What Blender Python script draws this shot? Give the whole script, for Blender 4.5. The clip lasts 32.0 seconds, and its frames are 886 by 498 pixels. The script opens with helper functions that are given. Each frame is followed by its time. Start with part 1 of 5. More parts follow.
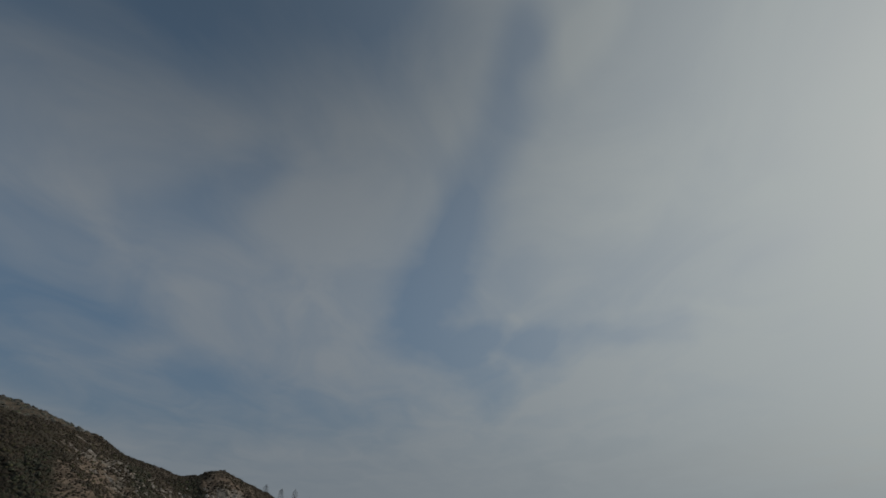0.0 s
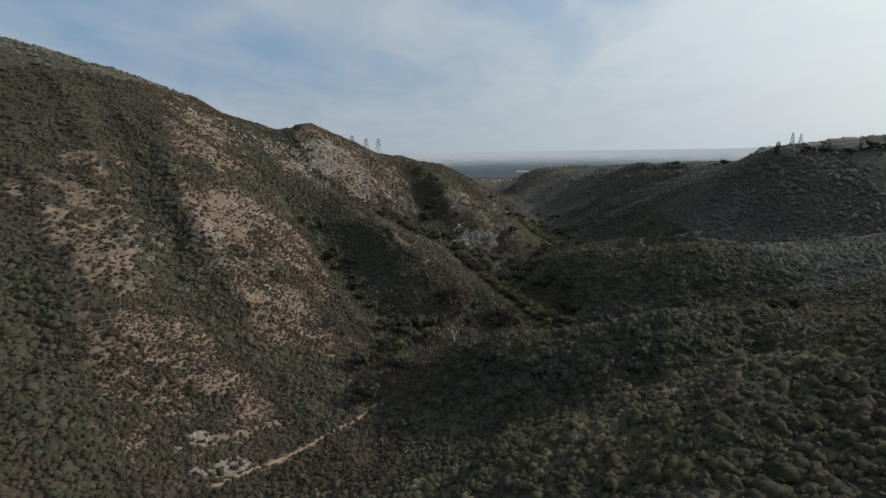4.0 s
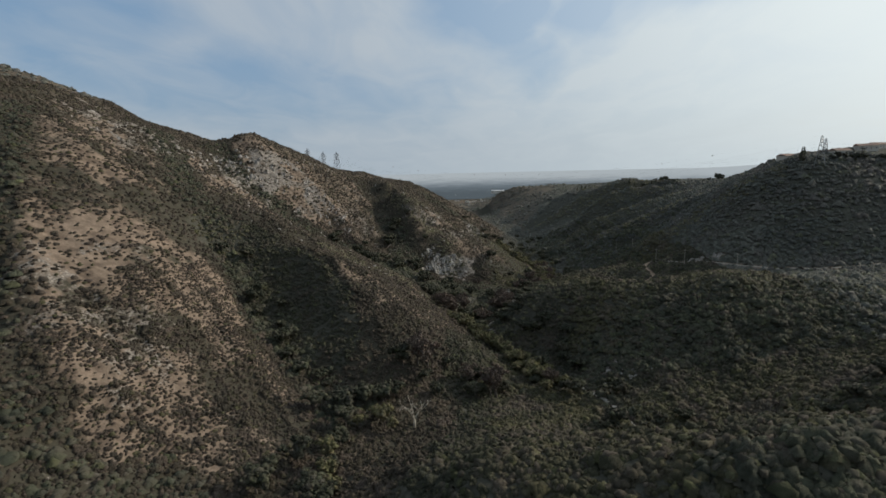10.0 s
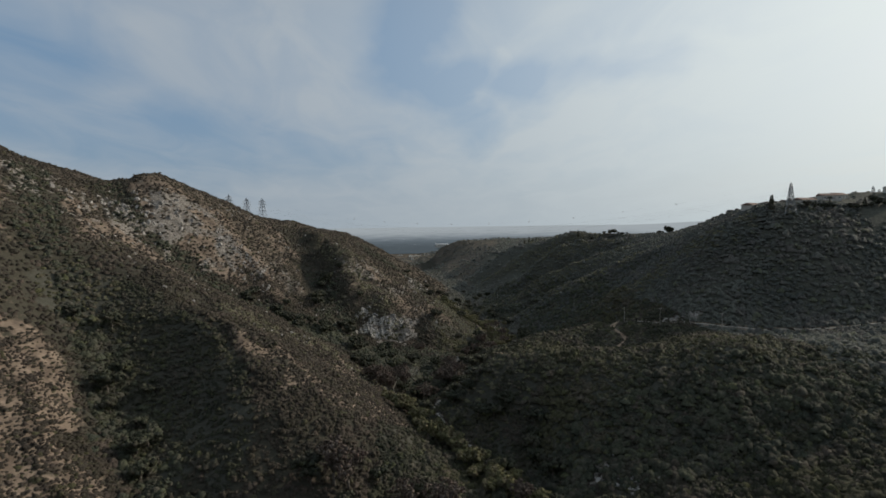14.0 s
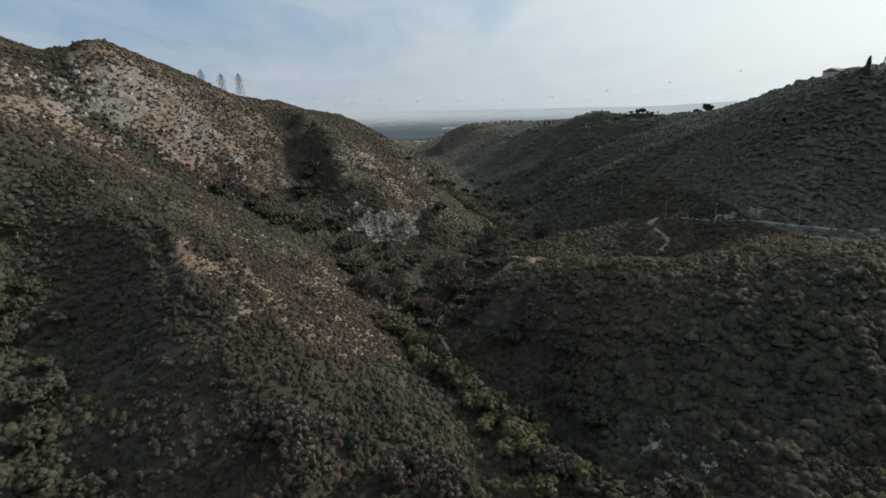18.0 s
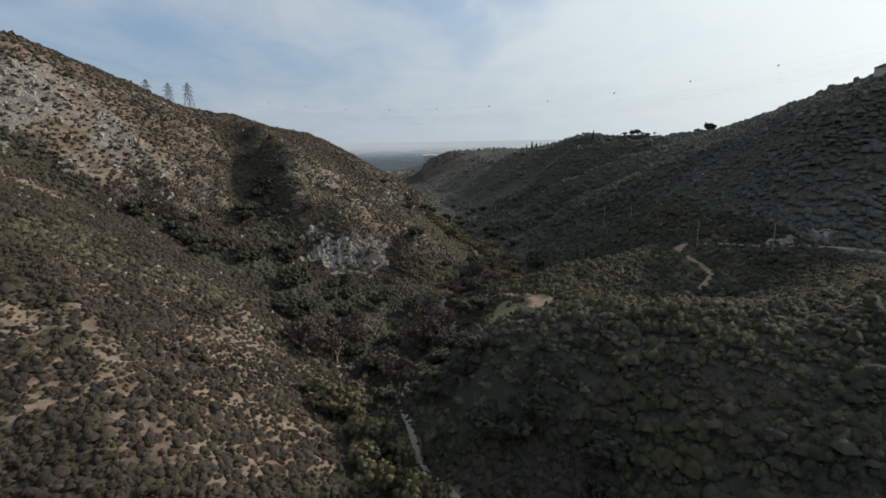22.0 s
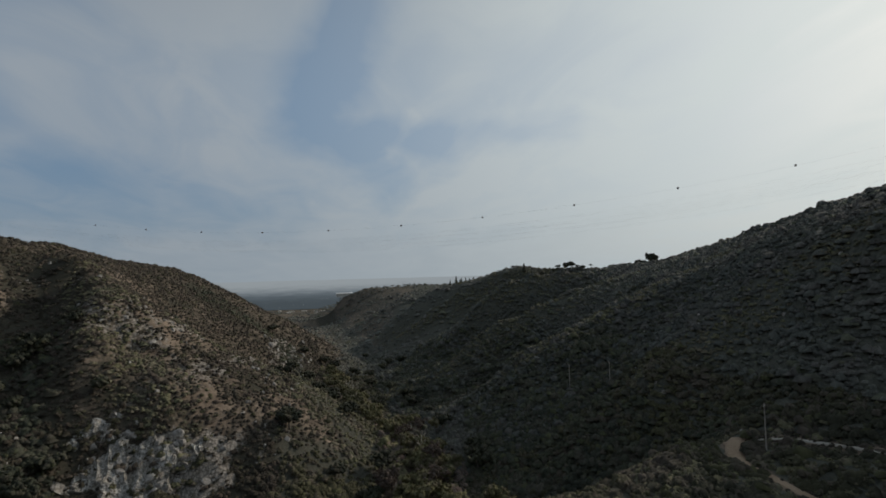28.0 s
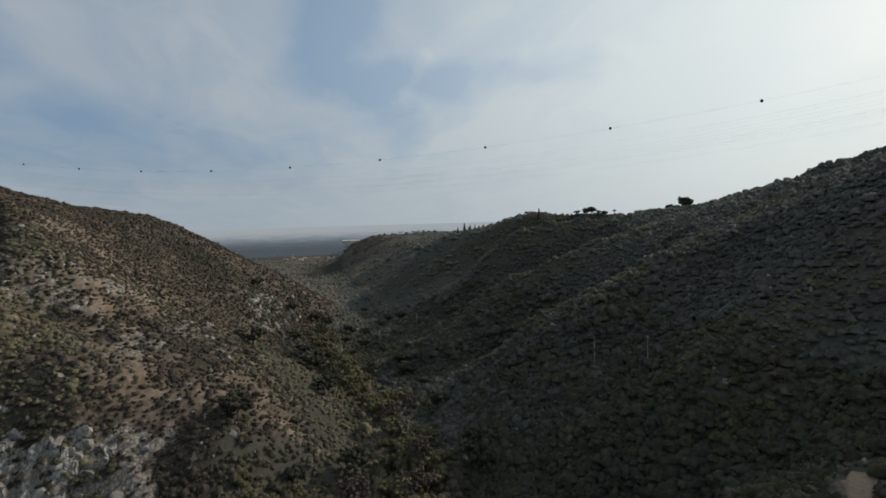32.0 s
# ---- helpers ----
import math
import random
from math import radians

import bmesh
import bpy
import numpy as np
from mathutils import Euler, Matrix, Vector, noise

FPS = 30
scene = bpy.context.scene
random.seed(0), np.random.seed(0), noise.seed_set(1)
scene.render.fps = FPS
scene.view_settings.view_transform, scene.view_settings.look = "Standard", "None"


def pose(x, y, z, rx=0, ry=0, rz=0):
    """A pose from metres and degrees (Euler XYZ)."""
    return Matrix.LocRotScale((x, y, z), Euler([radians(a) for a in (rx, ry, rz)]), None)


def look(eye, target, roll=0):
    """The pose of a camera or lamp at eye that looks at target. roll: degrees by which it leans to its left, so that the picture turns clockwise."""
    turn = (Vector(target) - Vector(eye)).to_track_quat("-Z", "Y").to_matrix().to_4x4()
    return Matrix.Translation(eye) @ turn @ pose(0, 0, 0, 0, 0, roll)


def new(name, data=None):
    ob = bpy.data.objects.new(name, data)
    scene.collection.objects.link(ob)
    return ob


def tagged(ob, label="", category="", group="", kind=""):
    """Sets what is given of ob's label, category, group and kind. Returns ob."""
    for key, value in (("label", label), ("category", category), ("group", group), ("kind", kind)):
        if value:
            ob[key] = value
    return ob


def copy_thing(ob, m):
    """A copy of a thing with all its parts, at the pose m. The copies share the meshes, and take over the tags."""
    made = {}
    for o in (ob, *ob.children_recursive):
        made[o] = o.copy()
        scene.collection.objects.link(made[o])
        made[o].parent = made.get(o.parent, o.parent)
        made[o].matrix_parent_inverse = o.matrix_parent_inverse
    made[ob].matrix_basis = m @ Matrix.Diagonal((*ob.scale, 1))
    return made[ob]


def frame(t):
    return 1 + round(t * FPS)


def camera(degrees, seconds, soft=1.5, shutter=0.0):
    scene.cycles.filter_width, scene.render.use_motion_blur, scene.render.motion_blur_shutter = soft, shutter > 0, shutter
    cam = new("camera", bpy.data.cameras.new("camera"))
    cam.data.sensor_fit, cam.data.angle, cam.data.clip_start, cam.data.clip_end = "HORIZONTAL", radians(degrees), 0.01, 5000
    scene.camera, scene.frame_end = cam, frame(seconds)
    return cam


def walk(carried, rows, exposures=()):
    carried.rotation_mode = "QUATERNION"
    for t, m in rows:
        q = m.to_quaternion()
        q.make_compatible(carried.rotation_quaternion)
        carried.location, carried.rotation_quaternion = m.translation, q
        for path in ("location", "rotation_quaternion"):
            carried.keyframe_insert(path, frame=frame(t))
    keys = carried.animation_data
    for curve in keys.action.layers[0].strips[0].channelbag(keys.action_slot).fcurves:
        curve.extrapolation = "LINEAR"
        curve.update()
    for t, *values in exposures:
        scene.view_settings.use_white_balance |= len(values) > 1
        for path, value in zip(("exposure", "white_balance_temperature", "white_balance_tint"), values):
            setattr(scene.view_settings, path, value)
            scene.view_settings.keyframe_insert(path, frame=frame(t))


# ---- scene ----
cam = camera(83.1, 32.0, soft=1.7)
PATH = [
    (0, (-2.5, -1.8, 144.4), (-2.4906, -0.0054, 145.283), 0.6),
    (0.5, (-2.293, -1.795, 144.2), (-2.274, 0.05, 144.972), 0.5),
    (1, (-2.029, -1.79, 143.917), (-1.992, 0.095, 144.585), 0.3),
    (1.5, (-1.524, -1.856, 143.438), (-1.517, 0.071, 143.972), 0.2),
    (2, (-0.824, -1.817, 142.789), (-0.872, 0.154, 143.125), 0.2),
    (2.5, (-0.25, -0.539, 141.78), (-0.341, 1.458, 141.826), 0.2),
    (4.5, (0.611, 13.905, 132.89), (0.326, 15.839, 132.466), -1.3),
    (5, (-0.085, 20.574, 131.58), (-0.362, 22.509, 131.157), -1.3),
    (5.5, (-0.541, 28.408, 130.611), (-0.761, 30.365, 130.263), -1.1),
    (6, (-0.865, 36.628, 129.955), (-1.059, 38.594, 129.646), -1.1),
    (6.5, (-1.04, 45.201, 129.58), (-1.25, 47.167, 129.276), -1.2),
    (7, (-1.426, 54.021, 129.141), (-1.628, 55.988, 128.836), -1.1),
    (7.5, (-1.72, 63.013, 128.642), (-1.918, 64.979, 128.33), -1.1),
    (8, (-1.959, 71.772, 128.041), (-2.148, 73.738, 127.728), -1.2),
    (8.5, (-2.146, 80.394, 126.995), (-2.336, 82.36, 126.679), -1.2),
    (9, (-2.59, 88.757, 125.667), (-2.763, 90.724, 125.348), -1.2),
    (9.5, (-2.84, 97.501, 124.239), (-3.007, 99.468, 123.919), -1.2),
    (10, (-3.157, 106.002, 122.9), (-3.32, 107.97, 122.58), -1.4),
    (10.5, (-3.349, 114.484, 121.398), (-3.516, 116.454, 121.097), -1.5),
    (11, (-3.702, 122.669, 120.036), (-3.824, 124.643, 119.736), -1.1),
    (11.5, (-3.817, 130.817, 118.506), (-3.869, 132.798, 118.237), -0.7),
    (11.7, (-3.853, 134.241, 118.185), (-3.858, 136.231, 117.985), -0.4),
    (12, (-4.047, 139.996, 117.53), (-3.977, 141.993, 117.445), -0.5),
    (12.5, (-4.248, 148.985, 116.559), (-4.169, 150.983, 116.526), -0.5),
    (13, (-4.273, 157.48, 115.958), (-4.199, 159.478, 115.922), -0.5),
    (13.5, (-4.083, 165.982, 115.781), (-4.005, 167.98, 115.732), -0.7),
    (14, (-3.356, 174.386, 115.531), (-3.291, 176.382, 115.424), -0.8),
    (14.5, (-2.663, 182.552, 115.223), (-2.61, 184.547, 115.095), -0.8),
    (16.5, (-0.858, 214.488, 111.87), (-0.807, 216.478, 111.673), -1.0),
    (17, (-0.474, 222.451, 111.198), (-0.412, 224.44, 111.007), -1.0),
    (17.5, (0.047, 230.445, 110.526), (0.097, 232.429, 110.285), -1.1),
    (18, (0.707, 238.603, 109.735), (0.732, 240.526, 109.185), -1.3),
    (18.5, (1.379, 246.919, 108.503), (1.404, 248.778, 107.766), -1.1),
    (19, (2.028, 255.286, 106.503), (2.049, 257.14, 105.754), -1.1),
    (19.5, (2.497, 263.548, 103.905), (2.525, 265.407, 103.167), -0.9),
    (20, (3.283, 271.921, 101.053), (3.337, 273.792, 100.348), -0.8),
    (20.5, (3.82, 280.446, 98.135), (3.926, 282.326, 97.461), -0.4),
    (21, (4.766, 289.091, 95.391), (4.896, 291.005, 94.825), -0.4),
    (21.5, (5.686, 297.972, 92.98), (5.867, 299.912, 92.529), -0.0),
    (22, (6.931, 307.443, 91.625), (7.026, 309.394, 91.196), -0.9),
    (22.5, (8.138, 317.56, 91.104), (8.21, 319.511, 90.667), -1.5),
    (23, (9.673, 327.674, 91.142), (9.724, 329.623, 90.695), -1.6),
    (23.5, (11.444, 338.105, 91.766), (11.543, 340.071, 91.412), -1.5),
    (24, (13.227, 348.565, 92.157), (13.323, 350.544, 91.883), -1.8),
    (24.5, (14.903, 358.721, 92.454), (15.011, 360.698, 92.165), -1.9),
    (26.5, (22.244, 397.795, 90.711), (22.386, 399.777, 90.479), -2.1),
    (27, (23.519, 405.829, 89.558), (23.919, 407.784, 89.682), -1.5),
    (27.5, (25.205, 413.99, 88.799), (25.657, 415.928, 88.996), -1.3),
    (28, (27.151, 421.544, 88.581), (27.564, 423.498, 88.684), -1.5),
    (28.5, (29.116, 429.358, 88.547), (29.565, 431.296, 88.757), -1.5),
    (29, (31.366, 436.506, 88.439), (31.803, 438.452, 88.589), -1.7),
    (29.5, (33.745, 443.248, 88.427), (34.164, 445.199, 88.557), -1.8),
    (30, (36.294, 449.68, 88.553), (36.695, 451.635, 88.677), -1.4),
    (30.5, (38.993, 455.72, 88.719), (39.366, 457.684, 88.649), -1.5),
    (31, (41.612, 461.762, 89.182), (41.904, 463.694, 88.754), -1.6),
    (31.5, (44.312, 467.946, 89.236), (44.605, 469.886, 88.846), -1.6),
    (32, (47.151, 474.297, 89.48), (47.503, 476.262, 89.369), -1.6),
]
EXPOSURES = [(0, -1.2), (1, -1.0), (2, -0.7), (2.5, -0.5), (4.5, 0.0), (11, -0.05), (12, -0.25), (17.5, -0.2), (18.5, 0.5), (20.3, 0.5), (21.5, 0.12), (22, 0.1), (24.5, 0.0), (26.5, -0.05), (27, -0.55), (30, -0.55), (31, 0.0), (32, -0.25)]
walk(cam, [(t, look(eye, target, roll)) for t, eye, target, roll in PATH], EXPOSURES)

# ---- world and sun ----
SUN_AZ, SUN_EL = 62.0, 27.0
SUN_DIR = (math.sin(radians(SUN_AZ)) * math.cos(radians(SUN_EL)), math.cos(radians(SUN_AZ)) * math.cos(radians(SUN_EL)), math.sin(radians(SUN_EL)))


class Nodes:
    """Short hand for building a node tree."""

    def __init__(self, tree):
        self.tree = tree
        tree.nodes.clear()

    def add(self, kind, inputs=None, **settings):
        node = self.tree.nodes.new(kind)
        for key, value in settings.items():
            setattr(node, key, value)
        for key, value in (inputs or {}).items():
            if isinstance(value, bpy.types.NodeSocket):
                self.tree.links.new(value, node.inputs[key])
            else:
                node.inputs[key].default_value = value
        return node

    def math(self, op, a, b=0.0, clamp=False):
        return self.add("ShaderNodeMath", {0: a, 1: b}, operation=op, use_clamp=clamp).outputs[0]

    def mix(self, factor, a, b, blend="MIX"):
        return self.add("ShaderNodeMix", {0: factor, 6: a, 7: b}, data_type="RGBA", blend_type=blend).outputs[2]

    def noise(self, vector, scale, detail=4.0, rough=0.55, distort=0.0):
        return self.add("ShaderNodeTexNoise", {"Vector": vector, "Scale": scale, "Detail": detail, "Roughness": rough, "Distortion": distort}).outputs[0]

    def ramp(self, value, low, high):
        return self.add("ShaderNodeMapRange", {0: value, 1: low, 2: high}, interpolation_type="SMOOTHSTEP").outputs[0]


def rgb(r, g, b):
    return (r, g, b, 1.0)


world = bpy.data.worlds.new("sky")
scene.world = world
world.use_nodes = True
w = Nodes(world.node_tree)
sky = w.add("ShaderNodeTexSky", sky_type="NISHITA", sun_disc=False, sun_elevation=radians(SUN_EL), sun_rotation=radians(SUN_AZ), air_density=1.2, dust_density=2.5, ozone_density=1.5, altitude=300)
way = w.add("ShaderNodeTexCoord").outputs["Generated"]
axes = w.add("ShaderNodeSeparateXYZ", {0: way})
up = w.math("MAXIMUM", axes.outputs[2], 0.0)
spread = w.math("ADD", up, 0.16)
flat = w.add("ShaderNodeCombineXYZ", {0: w.math("DIVIDE", axes.outputs[0], spread), 1: w.math("DIVIDE", axes.outputs[1], spread), 2: 0.0}).outputs[0]
streaks = w.add("ShaderNodeMapping", {"Vector": flat, "Location": (0.6, 0.3, 0), "Rotation": (0, 0, radians(-20)), "Scale": (0.95, 0.55, 1)}).outputs[0]
veil = w.noise(streaks, 0.95, 3, 0.45, 0.7)
wisps = w.noise(streaks, 2.8, 5, 0.55, 1.1)
# Bearing and height over the horizon in degrees, ruffled so that the cloud edges fray.
ruffle = w.add("ShaderNodeTexNoise", {"Vector": streaks, "Scale": 1.9, "Detail": 4.0, "Roughness": 0.55}).outputs["Color"]
ruffled = w.add("ShaderNodeSeparateXYZ", {0: ruffle})
bearing = w.math("ADD", w.math("MULTIPLY", w.math("ARCTAN2", axes.outputs[0], axes.outputs[1]), 57.3), w.math("MULTIPLY", w.math("SUBTRACT", ruffled.outputs[0], 0.5), 11.0))
lift = w.math("ADD", w.math("MULTIPLY", w.math("ARCSINE", axes.outputs[2]), 57.3), w.math("MULTIPLY", w.math("SUBTRACT", ruffled.outputs[1], 0.5), 7.0))


def stroke(a, b, wide, weight):
    """A soft stroke across the sky from a to b, in degrees."""
    dx, dy = b[0] - a[0], b[1] - a[1]
    u, v = w.math("SUBTRACT", bearing, a[0]), w.math("SUBTRACT", lift, a[1])
    t = w.math("ADD", w.math("MULTIPLY", u, dx / (dx * dx + dy * dy)), w.math("MULTIPLY", v, dy / (dx * dx + dy * dy)), True)
    off = w.math("POWER", w.math("SUBTRACT", u, w.math("MULTIPLY", t, dx)), 2.0)
    off = w.math("ADD", off, w.math("POWER", w.math("SUBTRACT", v, w.math("MULTIPLY", t, dy)), 2.0))
    return w.math("MULTIPLY", w.math("SUBTRACT", 1.0, w.ramp(w.math("SQRT", off), wide * 0.15, wide * 1.9)), weight)


CLEAR_GAPS = [((13, 48), (4.6, 32.8), 3.6, 0.62), ((4.6, 32.8), (-3.0, 18.5), 3.2, 0.72), ((-3.0, 17.5), (5.5, 11.0), 2.6, 0.62), ((3.0, 15.4), (12.5, 14.4), 1.8, 0.70), ((12.5, 14.4), (27, 15.6), 1.3, 0.42), ((-50, 18), (-35, 14.5), 4.5, 0.70), ((-40, 10), (-20, 7.5), 3.0, 0.62), ((-20, 7.5), (-5, 7.5), 2.2, 0.45), ((-60, 44), (-8, 54), 8.0, 0.75), ((-24, 33), (-34, 24), 3.0, 0.30)]
CLOUD_WISPS = [((8, 8.2), (18.6, 11.2), 1.3, 0.40), ((18.6, 11.2), (44, 19.5), 2.2, 0.35), ((7.4, 17.5), (5.4, 12.9), 0.8, 0.28), ((14, 44), (26, 50), 2.0, 0.3), ((-14, 26), (-10, 13), 6.0, 0.2)]
gaps, brush = 0.0, 0.0
for a, b, wide, weight in CLEAR_GAPS:
    gaps = w.math("MAXIMUM", stroke(a, b, wide, weight), gaps)
for a, b, wide, weight in CLOUD_WISPS:
    brush = w.math("MAXIMUM", stroke(a, b, wide, weight), brush)
mottle = w.math("ADD", w.math("MULTIPLY", w.ramp(veil, 0.30, 0.64), 0.34), w.math("MULTIPLY", w.ramp(wisps, 0.30, 0.70), 0.34))
cover = w.math("ADD", w.math("SUBTRACT", w.math("ADD", mottle, 0.38), gaps), brush, True)
sunward = w.math("MAXIMUM", w.add("ShaderNodeVectorMath", {0: way, 1: SUN_DIR}, operation="DOT_PRODUCT").outputs["Value"], 0.0)
glow = w.math("POWER", sunward, 2.6)
cloud = w.mix(glow, rgb(0.450, 0.505, 0.560), rgb(0.98, 1.06, 1.04))
clear = w.mix(0.75, w.mix(1.0, sky.outputs[0], rgb(0.10, 0.10, 0.10), "MULTIPLY"), w.mix(glow, rgb(0.210, 0.345, 0.525), rgb(0.84, 0.93, 0.97)))
above = w.mix(w.math("MULTIPLY", cover, 0.86), clear, cloud)
low = w.math("POWER", w.math("SUBTRACT", 1.0, up), 11.0)
haze = w.mix(glow, rgb(0.395, 0.46, 0.515), rgb(0.82, 0.90, 0.90))
dome = w.math("SUBTRACT", 1.0, w.math("MULTIPLY", w.math("MULTIPLY", w.ramp(up, 0.30, 0.80), 0.42), w.math("SUBTRACT", 1.0, glow)))
above = w.mix(1.0, above, w.add("ShaderNodeCombineColor", {0: dome, 1: dome, 2: dome}).outputs[0], "MULTIPLY")
whole = w.mix(w.math("MULTIPLY", low, 0.8), above, haze)
w.add("ShaderNodeOutputWorld", {0: w.add("ShaderNodeBackground", {0: whole, 1: 1.0}).outputs[0]})

sun = new("sun", bpy.data.lights.new("sun", "SUN"))
sun.data.energy, sun.data.angle, sun.data.color = 2.65, radians(3.0), (1.0, 0.90, 0.77)
sun.matrix_world = look((0, 0, 600), tuple(a - b for a, b in zip((0, 0, 600), SUN_DIR)))


# ---- materials ----
def material(name):
    m = bpy.data.materials.new(name)
    m.use_nodes = True
    return m, Nodes(m.node_tree)


def finish(n, color, rough=0.9, bump=None, strength=0.4, distance=0.3, metal=0.0, spec=0.2):
    inputs = {"Base Color": color, "Roughness": rough, "Metallic": metal, "Specular IOR Level": spec}
    if bump is not None:
        inputs["Normal"] = n.add("ShaderNodeBump", {"Height": bump, "Strength": strength, "Distance": distance}).outputs[0]
    n.add("ShaderNodeOutputMaterial", {0: n.add("ShaderNodeBsdfPrincipled", inputs).outputs[0]})


def leaf_material(name, dark, light, dry, patch=0.022, bright=(0.13, 0.135, 0.055, 1.0)):
    """Foliage: patches of species over the slope, and every clump of its own shade."""
    m, n = material(name)
    geo = n.add("ShaderNodeNewGeometry")
    place = geo.outputs["Position"]
    patches = n.ramp(n.noise(place, patch, 4, 0.6), 0.38, 0.64)
    dryness = n.ramp(n.noise(place, patch * 2.3, 5, 0.65), 0.47, 0.66)
    tone = n.mix(patches, dark, light)
    tone = n.mix(n.math("MULTIPLY", dryness, 0.75), tone, dry)
    chance = geo.outputs["Random Per Island"]
    other = n.math("FRACT", n.math("MULTIPLY", chance, 13.7))
    tone = n.mix(n.math("MULTIPLY", n.ramp(other, 0.80, 0.88), 0.6), tone, dry)
    tone = n.mix(n.math("MULTIPLY", n.ramp(other, 0.12, 0.06), 0.35), tone, bright)
    own = n.math("ADD", 0.84, n.math("MULTIPLY", chance, 0.32))
    bush = n.math("ADD", 0.60, n.math("MULTIPLY", n.noise(place, 0.42, 2, 0.5), 0.80))
    grain = n.math("ADD", 0.74, n.math("MULTIPLY", n.noise(place, 3.4, 3, 0.75), 0.52))
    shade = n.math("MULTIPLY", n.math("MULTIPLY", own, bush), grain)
    color = n.mix(1.0, tone, n.add("ShaderNodeCombineColor", {0: shade, 1: shade, 2: shade}).outputs[0], "MULTIPLY")
    finish(n, color, 0.85, n.noise(place, 3.5, 3, 0.7), 0.7, 0.4, spec=0.12)
    return m


CHAPARRAL = leaf_material("chaparral_leaves", rgb(0.050, 0.050, 0.034), rgb(0.086, 0.081, 0.046), rgb(0.112, 0.091, 0.074))
DRY_CHAPARRAL = leaf_material("dry_chaparral_leaves", rgb(0.044, 0.039, 0.030), rgb(0.070, 0.059, 0.042), rgb(0.108, 0.085, 0.068), 0.03, (0.085, 0.09, 0.04, 1.0))
DEEP = leaf_material("ceanothus_leaves", rgb(0.042, 0.044, 0.031), rgb(0.064, 0.063, 0.040), rgb(0.084, 0.072, 0.057), 0.05, (0.10, 0.11, 0.045, 1.0))
SAGE = leaf_material("sage_leaves", rgb(0.044, 0.038, 0.030), rgb(0.068, 0.058, 0.044), rgb(0.088, 0.068, 0.055), 0.04)
# Paler, greyer foliage: distance haze is put into the leaf colour.
HAZED_LEAVES = leaf_material("hazed_grey_green_leaves", rgb(0.092, 0.097, 0.086), rgb(0.130, 0.132, 0.110), rgb(0.136, 0.122, 0.108), 0.012)
OAK = leaf_material("oak_leaves", rgb(0.052, 0.057, 0.042), rgb(0.080, 0.084, 0.055), rgb(0.098, 0.087, 0.068), 0.05)
# Crest scrub is yellow-olive; its extra paleness stands in for sunlight on the crests.
SUNLIT_CREST = leaf_material("sunlit_crest_leaves", rgb(0.108, 0.106, 0.066), rgb(0.158, 0.148, 0.087), rgb(0.165, 0.136, 0.105), 0.06, (0.17, 0.165, 0.08, 1.0))
WILLOW = leaf_material("willow_leaves", rgb(0.130, 0.128, 0.068), rgb(0.195, 0.182, 0.092), rgb(0.190, 0.155, 0.110), 0.08, (0.20, 0.19, 0.08, 1.0))
TWIGS = leaf_material("bare_twigs", rgb(0.130, 0.105, 0.088), rgb(0.185, 0.150, 0.124), rgb(0.170, 0.118, 0.098), 0.08)


